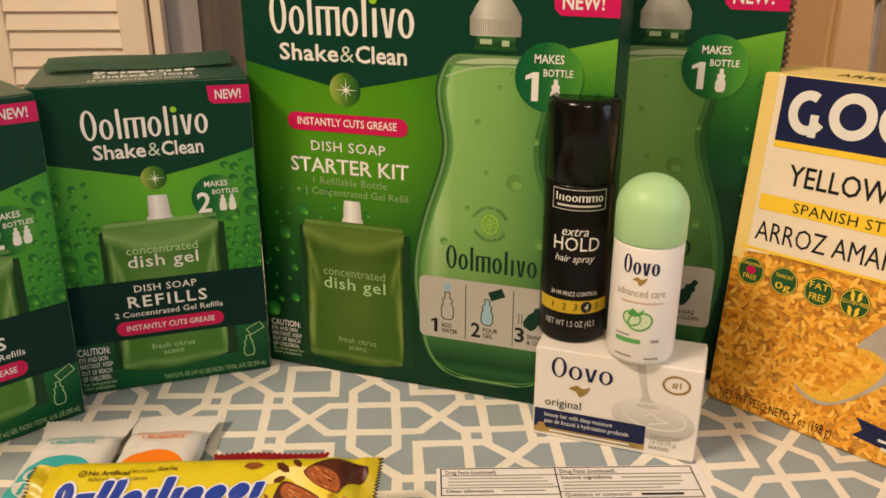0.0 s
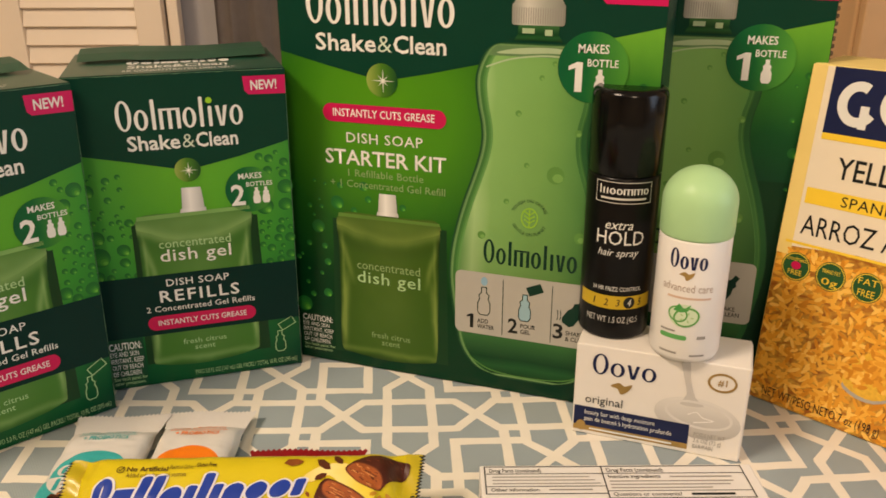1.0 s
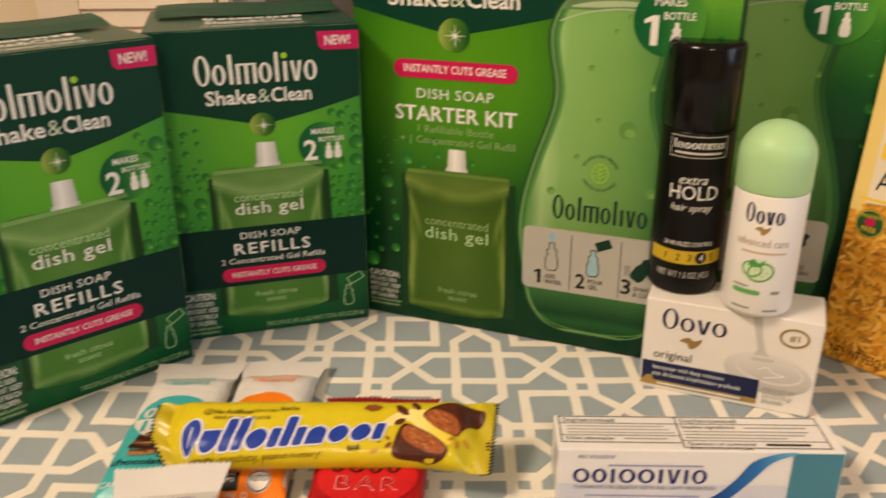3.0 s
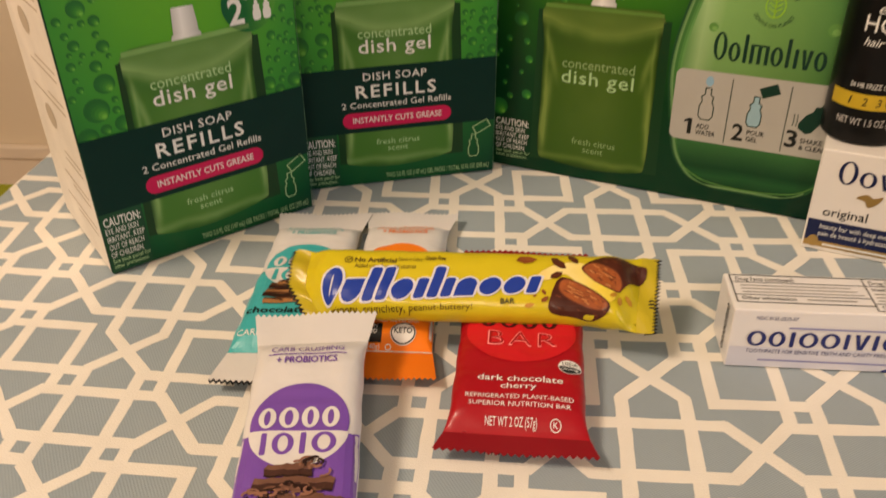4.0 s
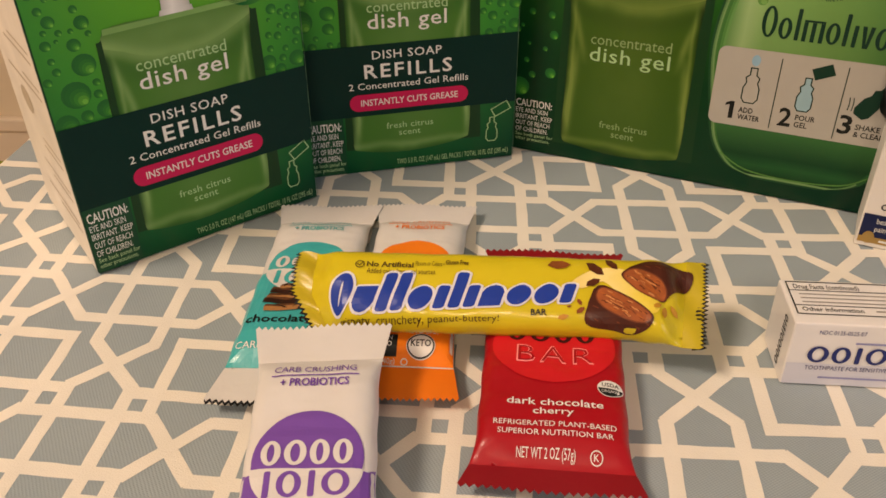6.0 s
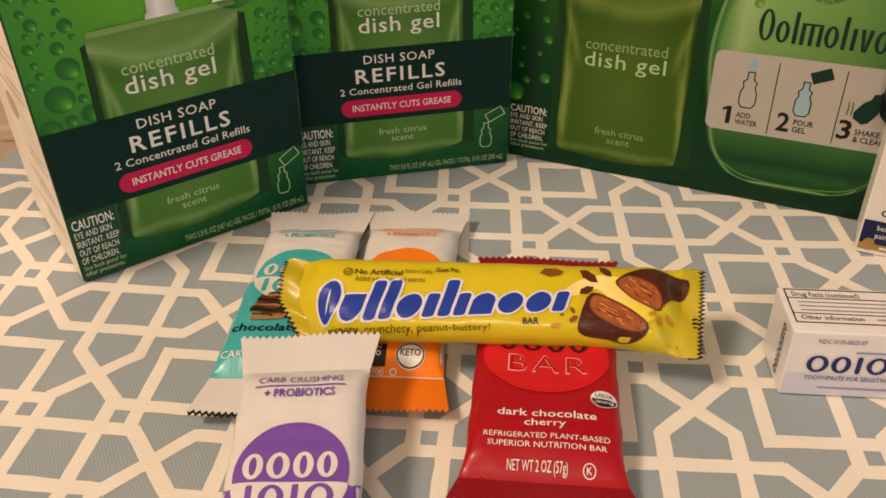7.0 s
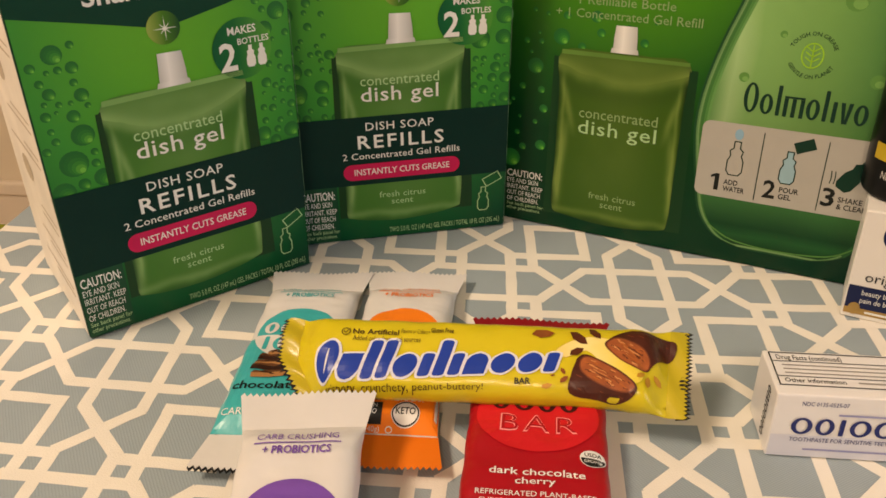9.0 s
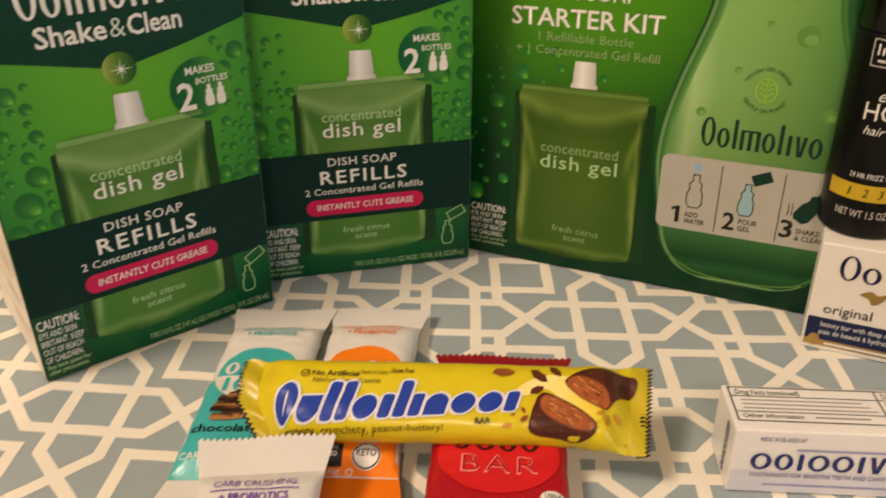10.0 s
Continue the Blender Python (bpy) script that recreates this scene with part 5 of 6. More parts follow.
def rice_box():
    W, H, D, lean = 128.0, 181.0, 38.0, radians(6.0)
    root = thing("rice_box", pose(0.2130, 0.5487, TABLE + 0.0004, 0, 0, -26.2), "yellow rice box with a photo of cooked rice, leaning back", "food box")
    carton_body(root, 0, W, D, H, lean, surface("pale_yellow_card", srgb(238, 214, 130), 0.42, vary=0.06))
    f = Face(root, front_of(root, lean))
    f.fill("front_print", [rect(0.6, 84, W - 0.6, H - 0.6)], surface("cream_front_ink", srgb(236, 224, 200), 0.4, vary=0.05), 1, "pale upper front")
    f.fill("yellow_edge", [rect(0.2, 84, 7.5, H - 0.3)], surface("edge_yellow_ink", srgb(238, 212, 130), 0.4), 2)
    rice = rice_material()
    f.fill("rice_picture", [[(0.6, 0.6), (W - 0.6, 0.6), (W - 0.6, 92), (90, 93), (70, 90.5), (40, 92), (16, 89.5), (0.6, 88)]], rice, 1.5, "photo of yellow rice")
    grain_rng = random.Random(17)
    tones = [surface("grain_ink_%s" % n_, srgb(*c), 0.38, vary=0.1) for n_, c in (("amber", (228, 160, 48)), ("gold", (238, 178, 66)), ("deep", (210, 138, 34)), ("pale", (246, 196, 92)))]
    bm = bmesh.new()
    for k in range(1500):
        u, v = grain_rng.uniform(2, W - 2), grain_rng.uniform(2, 87)
        q = bm.faces.new([bm.verts.new((x, y, 0.0006 * k)) for x, y in ellipse(u, v, grain_rng.uniform(2.2, 3.6), grain_rng.uniform(0.85, 1.2), 12, grain_rng.gauss(40, 55))])
        q.material_index = grain_rng.choice((0, 0, 1, 1, 2, 3))
    for q in bm.verts:
        q.co = f.lay(min(max(q.co.x, 0.8), W - 0.8), min(max(q.co.y, 0.8), 90), (1.6 + q.co.z * 0.66) * 0.00012)
    part("rice_grain_print", bm, tones, root, "printed grains of yellow rice", kind="stuff")
    f.fill("brand_panel", [rect(11, 148.6, W - 6, 180.6)], NAVY, 3, "navy brand panel")
    f.fill("brand_rule", [rect(11, 145.4, W - 6, 148.6)], YELLOW_INK, 3)
    f.fill("brand_mark", ring_strip(ellipse(25, 164, 7.4, 8.6, 24)[4:23], 4.6, False) + ring_strip(ellipse(46, 165, 8.6, 8.8, 28), 4.8) + ring_strip(ellipse(69, 165, 8.6, 8.8, 28), 4.8), WHITE_INK, 4, "white brand mark drawn as plain rings")
    f.fill("brand_mark", [rect(26.5, 152.5, 30.5, 163.5)], WHITE_INK, 4.4)
    f.text("YELLOW RICE", 21.5, 98, 127.4, 10.4, BLACK_INK, 3, 0.008)
    f.fill("yellow_band", [rect(9.3, 112.4, W - 3, 120.6)], YELLOW_INK, 3, "yellow band")
    f.text("SPANISH STYLE", 27, 84, 114.0, 5.2, BLACK_INK, 4)
    f.text("ARROZ AMARILLO", 10.2, 101, 96.4, 10.2, BLACK_INK, 3)
    f.fill("yellow_rule", [rect(4, 90.4, W - 3, 91.8)], YELLOW_INK, 3)
    dk = surface("seal_green_ink", srgb(36, 84, 44), 0.4)
    for k, lines in enumerate((("CHOLESTEROL", "FREE"), ("TRANS FAT", "0g"), ("FAT", "FREE"), ("GLUTEN FREE", ""))):
        cu, cv = 11.8 + 17.9 * k, 78.7 - 0.6 * k
        f.fill("seal", [ellipse(cu, cv, 7.4, 7.6, 28)], dk, 4, "round green seal")
        f.fill("seal_ring", ring_strip(ellipse(cu, cv, 6.8, 7.0, 28), 0.4), YELLOW_INK, 5)
        if k == 0:
            f.fill("seal_heart", [ellipse(cu, cv + 0.6, 2.6, 2.2, 14)], RED_PILL, 5)
            f.text(lines[0], cu - 5.2, cu + 5.2, cv + 3.0, 1.6, YELLOW_INK, 5)
            f.text(lines[1], cu - 3.6, cu + 3.6, cv - 4.4, 2.6, YELLOW_INK, 5)
        elif k == 3:
            f.text(lines[0], cu - 6.2, cu + 6.2, cv - 0.6, 2.0, YELLOW_INK, 5)
            f.fill("wheat_icon", [ellipse(cu + s * 1.7, cv + d, 0.8, 1.7, 8, -s * 30) for s in (-1, 1) for d in (-5, -3, 2.8, 4.8)], YELLOW_INK, 5)
        else:
            f.text(lines[0], cu - 4.6, cu + 4.6, cv + 1.4, 2.1 if k == 1 else 3.4, YELLOW_INK, 5)
            f.text(lines[1], cu - 4.0, cu + 4.0, cv - 4.6, 3.6, YELLOW_INK, 5)
    spoon = surface("spoon_ink", srgb(176, 170, 160), 0.3, vary=0.2, scale=80)
    f.fill("spoon_picture", [smooth_curve([(46, 25), (60, 40), (84, 74), (110, 86), (112, 74), (85, 39), (63, 20.5)], 5, True)], spoon, 3, "picture of a steel spoon")
    f.fill("spoon_rice_picture", [smooth_curve([(46, 27), (54, 44), (74, 56), (86, 50), (78, 34), (62, 22)], 5, True)], surface("heaped_rice_ink", srgb(236, 180, 60), 0.4, vary=0.35, scale=420), 4)
    bm = bmesh.new()
    for k in range(190):
        u, v = grain_rng.uniform(0, 1), grain_rng.gauss(0, 0.42)
        u, v = 49 + 30 * u + 5 * v, 30 + 20 * u - 9 * v * (1 - abs(2 * u - 1) ** 2) ** 0.5
        q = bm.faces.new([bm.verts.new((x, y, 0.0008 * k)) for x, y in ellipse(u, v, grain_rng.uniform(2.2, 3.6), grain_rng.uniform(0.9, 1.3), 10, grain_rng.gauss(30, 50))])
        q.material_index = grain_rng.choice((0, 0, 1, 1, 2, 2, 3))
    for q in bm.verts:
        q.co = f.lay(q.co.x, q.co.y, (4.2 + q.co.z) * 0.00012)
    part("rice_grain_print", bm, tones, root, "printed grains on the spoon", kind="stuff")
    f.text("NET WT/PESO NETO 7 oz (198 g)", 7.5, 68.4, 4.4, 5.0, BLACK_INK, 4)
    f.fill("ribbon_print", [[(78, 10.5), (126, 6), (126, 16), (78, 20.5), (82, 15)]], NAVY, 4, "navy ribbon with unreadable print")
    f.fill("fine_print", [rect(90, 12.2, 124, 13.6), rect(92, 8.4, 120, 9.8)], WHITE_INK, 5)
    s = math.tan(lean) * H
    top = Face(root, lambda u, v, w: Vector((u / 1000, (v + s) / 1000, H / 1000 + w + 0.0001)))
    top.text("ARROZ AMARILLO", 30, 110, 12, 9, BLACK_INK, 1)


rice_box()

# ---- toothpaste box ----


def toothpaste_box():
    L, D, H = 117.0, 24.5, 27.2
    root = thing("toothpaste_box", pose(0.1085, 0.3779, TABLE + 0.0004, 0, 0, 19.6), "white toothpaste box with blue lettering, lying on the cloth", "toothpaste box")
    part("body", box_bm(0, 0, 0, L / 1000, D / 1000, H / 1000, 0.0006, 2), surface("white_glossy_card", (0.80, 0.78, 0.76), 0.32, vary=0.03, coat=0.2), root)
    f = Face(root, front_of(root, 0))
    blue = surface("indigo_ink", srgb(34, 44, 108), 0.35)
    f.fill("lower_shade", [rect(0.5, 0.5, L - 0.5, 10)], surface("lilac_print", (0.66, 0.66, 0.72), 0.35, vary=0.02), 0.6)
    f.text("NDC 0135-0525-07", 8.5, 23.5, 23.0, 1.7, blue, 2)
    f.fill("fine_print", [rect(21, 19.2, 60, 20.0)], surface("lilac_ink", srgb(150, 150, 190), 0.4), 2, "unreadable fine print")
    f.fill("brand_mark", wordmark(6.5, 62, 10.6, 7.2, "BRTBBTVTR", 0.22, 1.0), blue, 2, "indigo brand mark drawn as plain shapes")
    f.text("TOOTHPASTE FOR SENSITIVE TEETH AND CAVITY PREVENTION", 6.8, 66, 7.4, 1.8, blue, 2)
    f.fill("fine_print", [rect(12, 3.6, 60, 4.4)], surface("lilac_ink", srgb(150, 150, 190), 0.4), 2, "unreadable fine print")
    f.fill("swoosh", [smooth_curve([(58, 1.0), (66, 4.4), (74, 13), (80, 22), (90, 26.4), (98, 26.6), (88, 22), (80, 12), (72, 3.0), (64, 0.8)], 4, True)], printed("blue_swoosh", [(0.0, srgb(30, 40, 110)), (0.6, srgb(40, 110, 180)), (1.0, srgb(110, 180, 210))], axis=0), 2, "blue swoosh")
    f.fill("flavour_panel", [rect(96, 0.8, L - 0.6, H - 0.8)], surface("teal_panel_ink", srgb(70, 130, 150), 0.35), 1.5)
    top = Face(root, lambda u, v, w: Vector((u / 1000, v / 1000, H / 1000 + w + 0.0001)))
    top.fill("facts_frame", ring_strip(rect(2.0, 5.0, 52, D - 1.4), 0.5) + ring_strip(rect(52, 2.0, 112, D - 1.4), 0.5), BLACK_INK, 1, "black ruled facts panel")
    top.text("Drug Facts (continued)", 4, 26, 19.2, 2.6, BLACK_INK, 1, 0.006)
    top.fill("facts_rule", [rect(2, 18.0, 52, 18.4), rect(2, 9.6, 52, 10.0), rect(52, 18.0, 112, 18.4), rect(52, 6.4, 112, 6.8)], BLACK_INK, 1)
    top.fill("fine_print", [rect(5, 15.8, 46, 16.4), rect(5, 13.6, 48, 14.2), rect(5, 11.4, 50, 12.0)], GREY_INK, 1, "unreadable fine print")
    top.text("Other information", 4, 24, 6.6, 2.2, BLACK_INK, 1, 0.008)
    top.fill("fine_print", [rect(28, 7.2, 46, 8.0)], GREY_INK, 1)
    top.text("Drug Facts (continued)", 54, 78, 19.2, 2.6, BLACK_INK, 1, 0.006)
    top.text("Inactive ingredients", 54, 76, 15.0, 2.3, BLACK_INK, 1, 0.008)
    top.fill("fine_print", [rect(80, 15.4, 106, 16.2), rect(54, 12.6, 106, 13.3), rect(54, 10.4, 104, 11.1), rect(54, 8.2, 96, 8.9)], GREY_INK, 1, "unreadable fine print")
    top.text("Questions or comments?", 54, 82, 3.4, 2.2, BLACK_INK, 1, 0.008)
    top.fill("number_bars", [rect(86, 3.6, 104, 5.0)], BLACK_INK, 1)
    top.text("ALWAYS FOLLOW THE LABEL", 54, 80, 0.6, 1.2, BLACK_INK, 1)
    end = Face(root, lambda u, v, w: Vector((-w - 0.0001, (D - u) / 1000, v / 1000)))
    end.fill("end_mark", [[(D - 6 - y, 3 + x) for x, y in poly] for poly in wordmark(0, 21, 0, 3.6, "BRTBBTVTR", 0.2, 1.0)], BLACK_INK, 1, "black brand mark drawn as plain shapes")


toothpaste_box()

# ---- snack bars ----


def foil(name, color, rough=0.32, metal=0.0, vary=0.05):
    return surface(name, color, rough, metal=metal, vary=vary, scale=80, bump=0.35, bump_scale=120, coat=0.15)


class Bar:
    """A flow-wrapped snack bar lying flat: a soft pillow with crimped, saw-toothed fins at its ends. Its length runs along x."""

    def __init__(self, name, m, label, length, width, thick, fin, skins, category="snack bar", fin_wide=1.12, seed=1, sharp=6.0, fin_rise=0.45, ridge=0.0):
        self.root = thing(name, m, label, category, "snack bars")
        self.L, self.W, self.T, self.fin, self.seed, self.sharp = length, width, thick, fin, seed, sharp
        self.rise, self.ridge = fin_rise, ridge
        body, fin_mats = skins
        nx, ny = 90, 36
        bm = bmesh.new()
        top, low = [], []
        for i in range(nx + 1):
            u = -length / 2 + fin + (length - 2 * fin) * i / nx
            row, row2 = [], []
            for j in range(ny + 1):
                s = -1 + 2 * j / ny
                s = math.copysign(1 - (1 - abs(s)) ** 1.5, s)
                v = s * self.half(u)
                row.append(bm.verts.new((u / 1000, v / 1000, self.height(u, v) / 1000)))
                row2.append(bm.verts.new((u / 1000, v / 1000, self.under(u, v) / 1000)))
            top.append(row)
            low.append(row2)
        for g, flip in ((top, False), (low, True)):
            for a, b in zip(g, g[1:]):
                for j in range(ny):
                    q = (a[j], b[j], b[j + 1], a[j + 1])
                    bm.faces.new(tuple(reversed(q)) if flip else q)
        bmesh.ops.remove_doubles(bm, verts=bm.verts[:], dist=1e-6)
        part("wrapper", bm, body, self.root, smooth=True)
        for end, mat, wide in ((-1, fin_mats[0], fin_wide), (1, fin_mats[1], fin_wide)):
            self.crimp(end, mat, wide)

    def half(self, u):
        e = (self.L / 2 - self.fin - abs(u)) / 9.0
        return self.W / 2 * (1 + 0.05 * math.exp(-max(e, 0) * 2.0) + 0.008 * math.sin(u * 0.35 + self.seed))

    def swell(self, u, v):
        e = max(0.0, (self.L / 2 - self.fin - abs(u)) / 8.0)
        end = 1 - math.exp(-(e * 1.4) ** 1.4)
        s = min(1.0, abs(v) / self.half(u))
        return end * (1 - s ** self.sharp) ** (1 / 2.2)

    def height(self, u, v):
        w = noise.noise(Vector((u * 0.10 + self.seed * 9, v * 0.12, 0.3))) * 0.55 + noise.noise(Vector((u * 0.3, v * 0.08, self.seed))) * 0.22
        k = self.swell(u, v)
        return self.T * self.rise + self.T * (1 - self.rise) * k + w * min(1.0, k * 1.5 + 0.15)

    def under(self, u, v):
        return self.T * self.rise * (1 - self.swell(u, v)) + 0.15 - 0.15 * (1 - self.swell(u, v))

    def crimp(self, end, mat, wide):
        bm = bmesh.new()
        n, hw = 44, self.half(end * (self.L / 2 - self.fin))
        rows = []
        for i in range(13):
            q = i / 12
            row = []
            for j in range(n + 1):
                s = -1 + 2 * j / n
                v = s * hw * (1 + (wide - 1.05) * q)
                u = self.L / 2 - self.fin + self.fin * q
                if i == 12:
                    u += 0.8 if j % 2 else -0.8
                z = self.T * self.rise + self.ridge * (1 if i % 2 else -1) * (0 if i in (0,) else 1) + 0.5 * q * math.sin(s * 4 + self.seed * 2 + end) + 0.12
                row.append(bm.verts.new((end * u / 1000, v / 1000, z / 1000)))
            rows.append(row)
        for a, b in zip(rows, rows[1:]):
            for j in range(n):
                q = (a[j], b[j], b[j + 1], a[j + 1])
                bm.faces.new(q if end > 0 else tuple(reversed(q)))
        bmesh.ops.recalc_face_normals(bm, faces=bm.faces[:])
        bmesh.ops.solidify(bm, geom=bm.faces[:], thickness=0.00012)
        bmesh.ops.recalc_face_normals(bm, faces=bm.faces[:])
        part("crimped_end", bm, mat, self.root, "crimped saw-toothed end")

    def dark_edge(self, end, wide=1.12):
        """The dark inner side of the film showing along the saw-toothed edge."""
        bm, n, hw = bmesh.new(), 44, self.half(end * (self.L / 2 - self.fin))
        rows = []
        for i, u in enumerate((self.L / 2 - 3.0, self.L / 2 + 1.3)):
            row = []
            for j in range(n + 1):
                s = -1 + 2 * j / n
                z = self.T * self.rise + 0.5 * math.sin(s * 4 + self.seed * 2 + end) - 0.25
                row.append(bm.verts.new((end * (u + (0.8 * (1 if j % 2 else -1) if i else 0)) / 1000, s * hw * wide / 1000, z / 1000)))
            rows.append(row)
        for j in range(n):
            bm.faces.new((rows[0][j], rows[1][j], rows[1][j + 1], rows[0][j + 1]))
        bmesh.ops.solidify(bm, geom=bm.faces[:], thickness=0.0001)
        bmesh.ops.recalc_face_normals(bm, faces=bm.faces[:])
        part("foil_edge", bm, foil("dark_foil", (0.03, 0.028, 0.03), 0.3), self.root, "dark saw-toothed foil edge")

    def face(self, turn=False, step=2.2):
        """The printed top. With turn the artwork reads across the bar: its up is the bar's -x end... +x."""
        def lay(u, v, w):
            a, b = (v, -u) if turn else (u, v)
            b = max(-self.half(a) * 0.995, min(self.half(a) * 0.995, b))
            return Vector((a / 1000, b / 1000, self.height(a, b) / 1000 + w + 0.00022))
        return Face(self.root, lay, step)


def chocolate_pieces(f, cu, cv, rng, scale=1.0, colors=None):
    tone = colors or [surface("chocolate_ink", srgb(78, 42, 28), 0.35, vary=0.25, scale=300), surface("pale_chocolate_ink", srgb(124, 78, 52), 0.35, vary=0.25, scale=300), surface("dark_chocolate_ink", srgb(52, 28, 20), 0.35, vary=0.25, scale=300)]
    mid_, pale, dark = tone
    for k in range(5):
        w, h = (15 + 2.6 * k) * scale, 4.2 * scale
        u, v, a = cu + rng.uniform(-2.2, 2.2) * scale, cv - k * 3.6 * scale, rng.uniform(-6, 6)
        turn, c = Matrix.Rotation(radians(a), 2), Vector((u, v))
        edge = [(-w / 2 + w * q / 8, h * (0.12 + rng.uniform(-0.10, 0.10))) for q in range(9)]
        low = [(w / 2 - w * q / 8, -h * (0.5 + rng.uniform(-0.08, 0.08))) for q in range(9)]
        roof = [(w * 0.46 - w * 0.92 * q / 8, h * (0.46 + rng.uniform(-0.10, 0.12))) for q in range(9)]
        f.fill("chocolate_picture", [[tuple(c + turn @ Vector(q)) for q in edge + low]], dark if k % 2 else mid_, 4 + 0.5 * k)
        f.fill("chocolate_picture", [[tuple(c + turn @ Vector(q)) for q in edge + roof]], pale, 4.15 + 0.5 * k)
        for q in range(3):
            x = rng.uniform(-0.4, 0.4) * w
            f.fill("chocolate_curl", ring_strip(smooth_curve([(u + x - 2.2, v), (u + x - 0.8, v + rng.uniform(0.5, 2)), (u + x + 1.0, v + rng.uniform(-0.8, 1)), (u + x + 2.4, v + rng.uniform(-1.2, 1))], 3), rng.uniform(0.3, 0.6), False), dark, 4.3 + 0.5 * k)


def chocolate_stack(f, rng):
    """Slabs of chocolate piled on each other with shavings between them."""
    slab, top, deep, curl = (surface(n_, srgb(*c), 0.35, vary=0.3, scale=260) for n_, c in (("slab_side_ink", (70, 44, 36)), ("slab_top_ink", (112, 78, 62)), ("slab_shadow_ink", (44, 26, 22)), ("shaving_ink", (138, 98, 80))))
    for k, (u0, u1, v, h, tilt) in enumerate(((-18.0, 9, -23.6, 6.6, 0.07), (2, 17.2, -22.0, 6.8, -0.10), (-12.5, 12.5, -15.2, 5.0, -0.02), (-9, 6, -10.2, 4.4, -0.05))):
        n = 10
        wob = lambda: rng.uniform(-0.35, 0.35)
        low = [(u0 + (u1 - u0) * q / n, v + tilt * (u1 - u0) * q / n - h / 2 + wob()) for q in range(n + 1)]
        mid_ = [(x + wob(), y + h * 0.55) for x, y in low]
        roof = [(x + 0.8 + wob(), y + h * (0.95 + rng.uniform(-0.08, 0.08))) for x, y in low]
        f.fill("chocolate_picture", [low + mid_[::-1]], slab, 4 + 0.8 * k, "picture of stacked chocolate")
        f.fill("chocolate_picture", [mid_ + roof[::-1]], top, 4.2 + 0.8 * k)
        f.fill("chocolate_shade", ring_strip(low, 0.7, False), deep, 4.4 + 0.8 * k)
    for q in range(64):
        cu, cv, s_ = ((5, -9.0, 2.6), (-3, -18.4, 4.2), (1, -18.6, 4.0), (-9, -20.5, 3.4))[q % 4]
        u, v, r, a = cu + rng.gauss(0, s_ * 0.7), cv + rng.gauss(0, s_ * 0.36), rng.uniform(1.0, 2.8), rng.uniform(0, 6.28)
        f.fill("shaving_picture", ring_strip([(u + r * math.cos(a + t), v + 0.6 * r * math.sin(a + t)) for t in (0, 0.6, 1.2, 1.8, 2.4)], rng.uniform(0.5, 1.0), False), (curl, top, deep)[q % 3], 7.4 + 0.05 * q)


WHITE_FOIL = foil("white_wrapper", (0.70, 0.68, 0.65), 0.36)


def along(x0, y0, x1, y1, z):
    """Pose whose x axis runs from the first point to the second, with its middle between them."""
    return pose((x0 + x1) / 2, (y0 + y1) / 2, z, 0, 0, math.degrees(math.atan2(y1 - y0, x1 - x0)))


def keto_bar(m, label, ink_name, rgb, seed, L=130.0, W=40.0, low_fin=None):
    """A white wrapper with a coloured lower part and an oval emblem; it reads with its +x end up."""
    ink = foil(ink_name, srgb(*rgb), 0.3)
    b = Bar("snack_bar", m, label, L, W, 12.0, 15.5, (WHITE_FOIL, (low_fin or WHITE_FOIL, WHITE_FOIL)), seed=seed, fin_wide=1.19)
    f = b.face(turn=True)
    top = L / 2
    f.fill("emblem_print", [ellipse(0, top - 57, 16.2, 16.5, 40)], ink, 1, "coloured oval emblem")
    f.fill("lower_print", [[(-W / 2 * 1.03, -top + 15.8), (W / 2 * 1.03, -top + 15.8), (W / 2 * 1.03, top - 59), (W / 2 - 2, top - 61.5), (-W / 2 + 2, top - 61.5), (-W / 2 * 1.03, top - 59)]], ink, 1.4, "coloured lower part of the wrapper")
    f.fill("emblem_half", [[(16.2 * math.cos(radians(a)), top - 60 + 14.5 * math.sin(radians(a))) for a in range(180, 361, 8)]], WHITE_FOIL, 2.2)
    f.fill("brand_mark", wordmark(-13.5, 13.0, top - 59.4, 8.4, "RBRR", 0.22, 1.0), WHITE_FOIL, 3, "white brand mark drawn as plain shapes")
    f.fill("brand_mark", wordmark(-12.5, 12.5, top - 69.6, 8.4, "TRTB", 0.22, 1.0), ink, 3, "brand mark drawn as plain shapes")
    f.text("CARB CRUSHING", -13.4, 12.6, top - 24.6, 3.0, ink, 2)
    f.fill("underline", [rect(-14, top - 26.4, 13.6, top - 25.9)], ink, 2)
    f.text("+ PROBIOTICS", -10.8, 10.6, top - 30.8, 3.2, ink, 2, 0.02)
    return b, f


rng = random.Random(11)
# teal and orange bars lie side by side on the cloth, the purple one on their ends
teal, f = keto_bar(pose(-0.0701, 0.3516, TABLE + 0.0006, 0, 0, 112.8), "white and teal snack bar under the yellow one", "teal_print", (64, 172, 174), 2, 127.5, 40.0)
chocolate_pieces(f, -2, -8, random.Random(5), 0.9, [surface("tan_ink", srgb(168, 120, 72), 0.4, vary=0.3, scale=300), surface("brown_ink", srgb(96, 60, 36), 0.4, vary=0.3, scale=300), surface("dark_chocolate_ink", srgb(52, 28, 20), 0.35)])
f.text("chocolate", -17, 8, -30, 4.2, BLACK_INK, 4, 0.015)
f.text("CARB", -18, -8, -42, 2.6, WHITE_INK, 4)
teal.dark_edge(-1, 1.13)
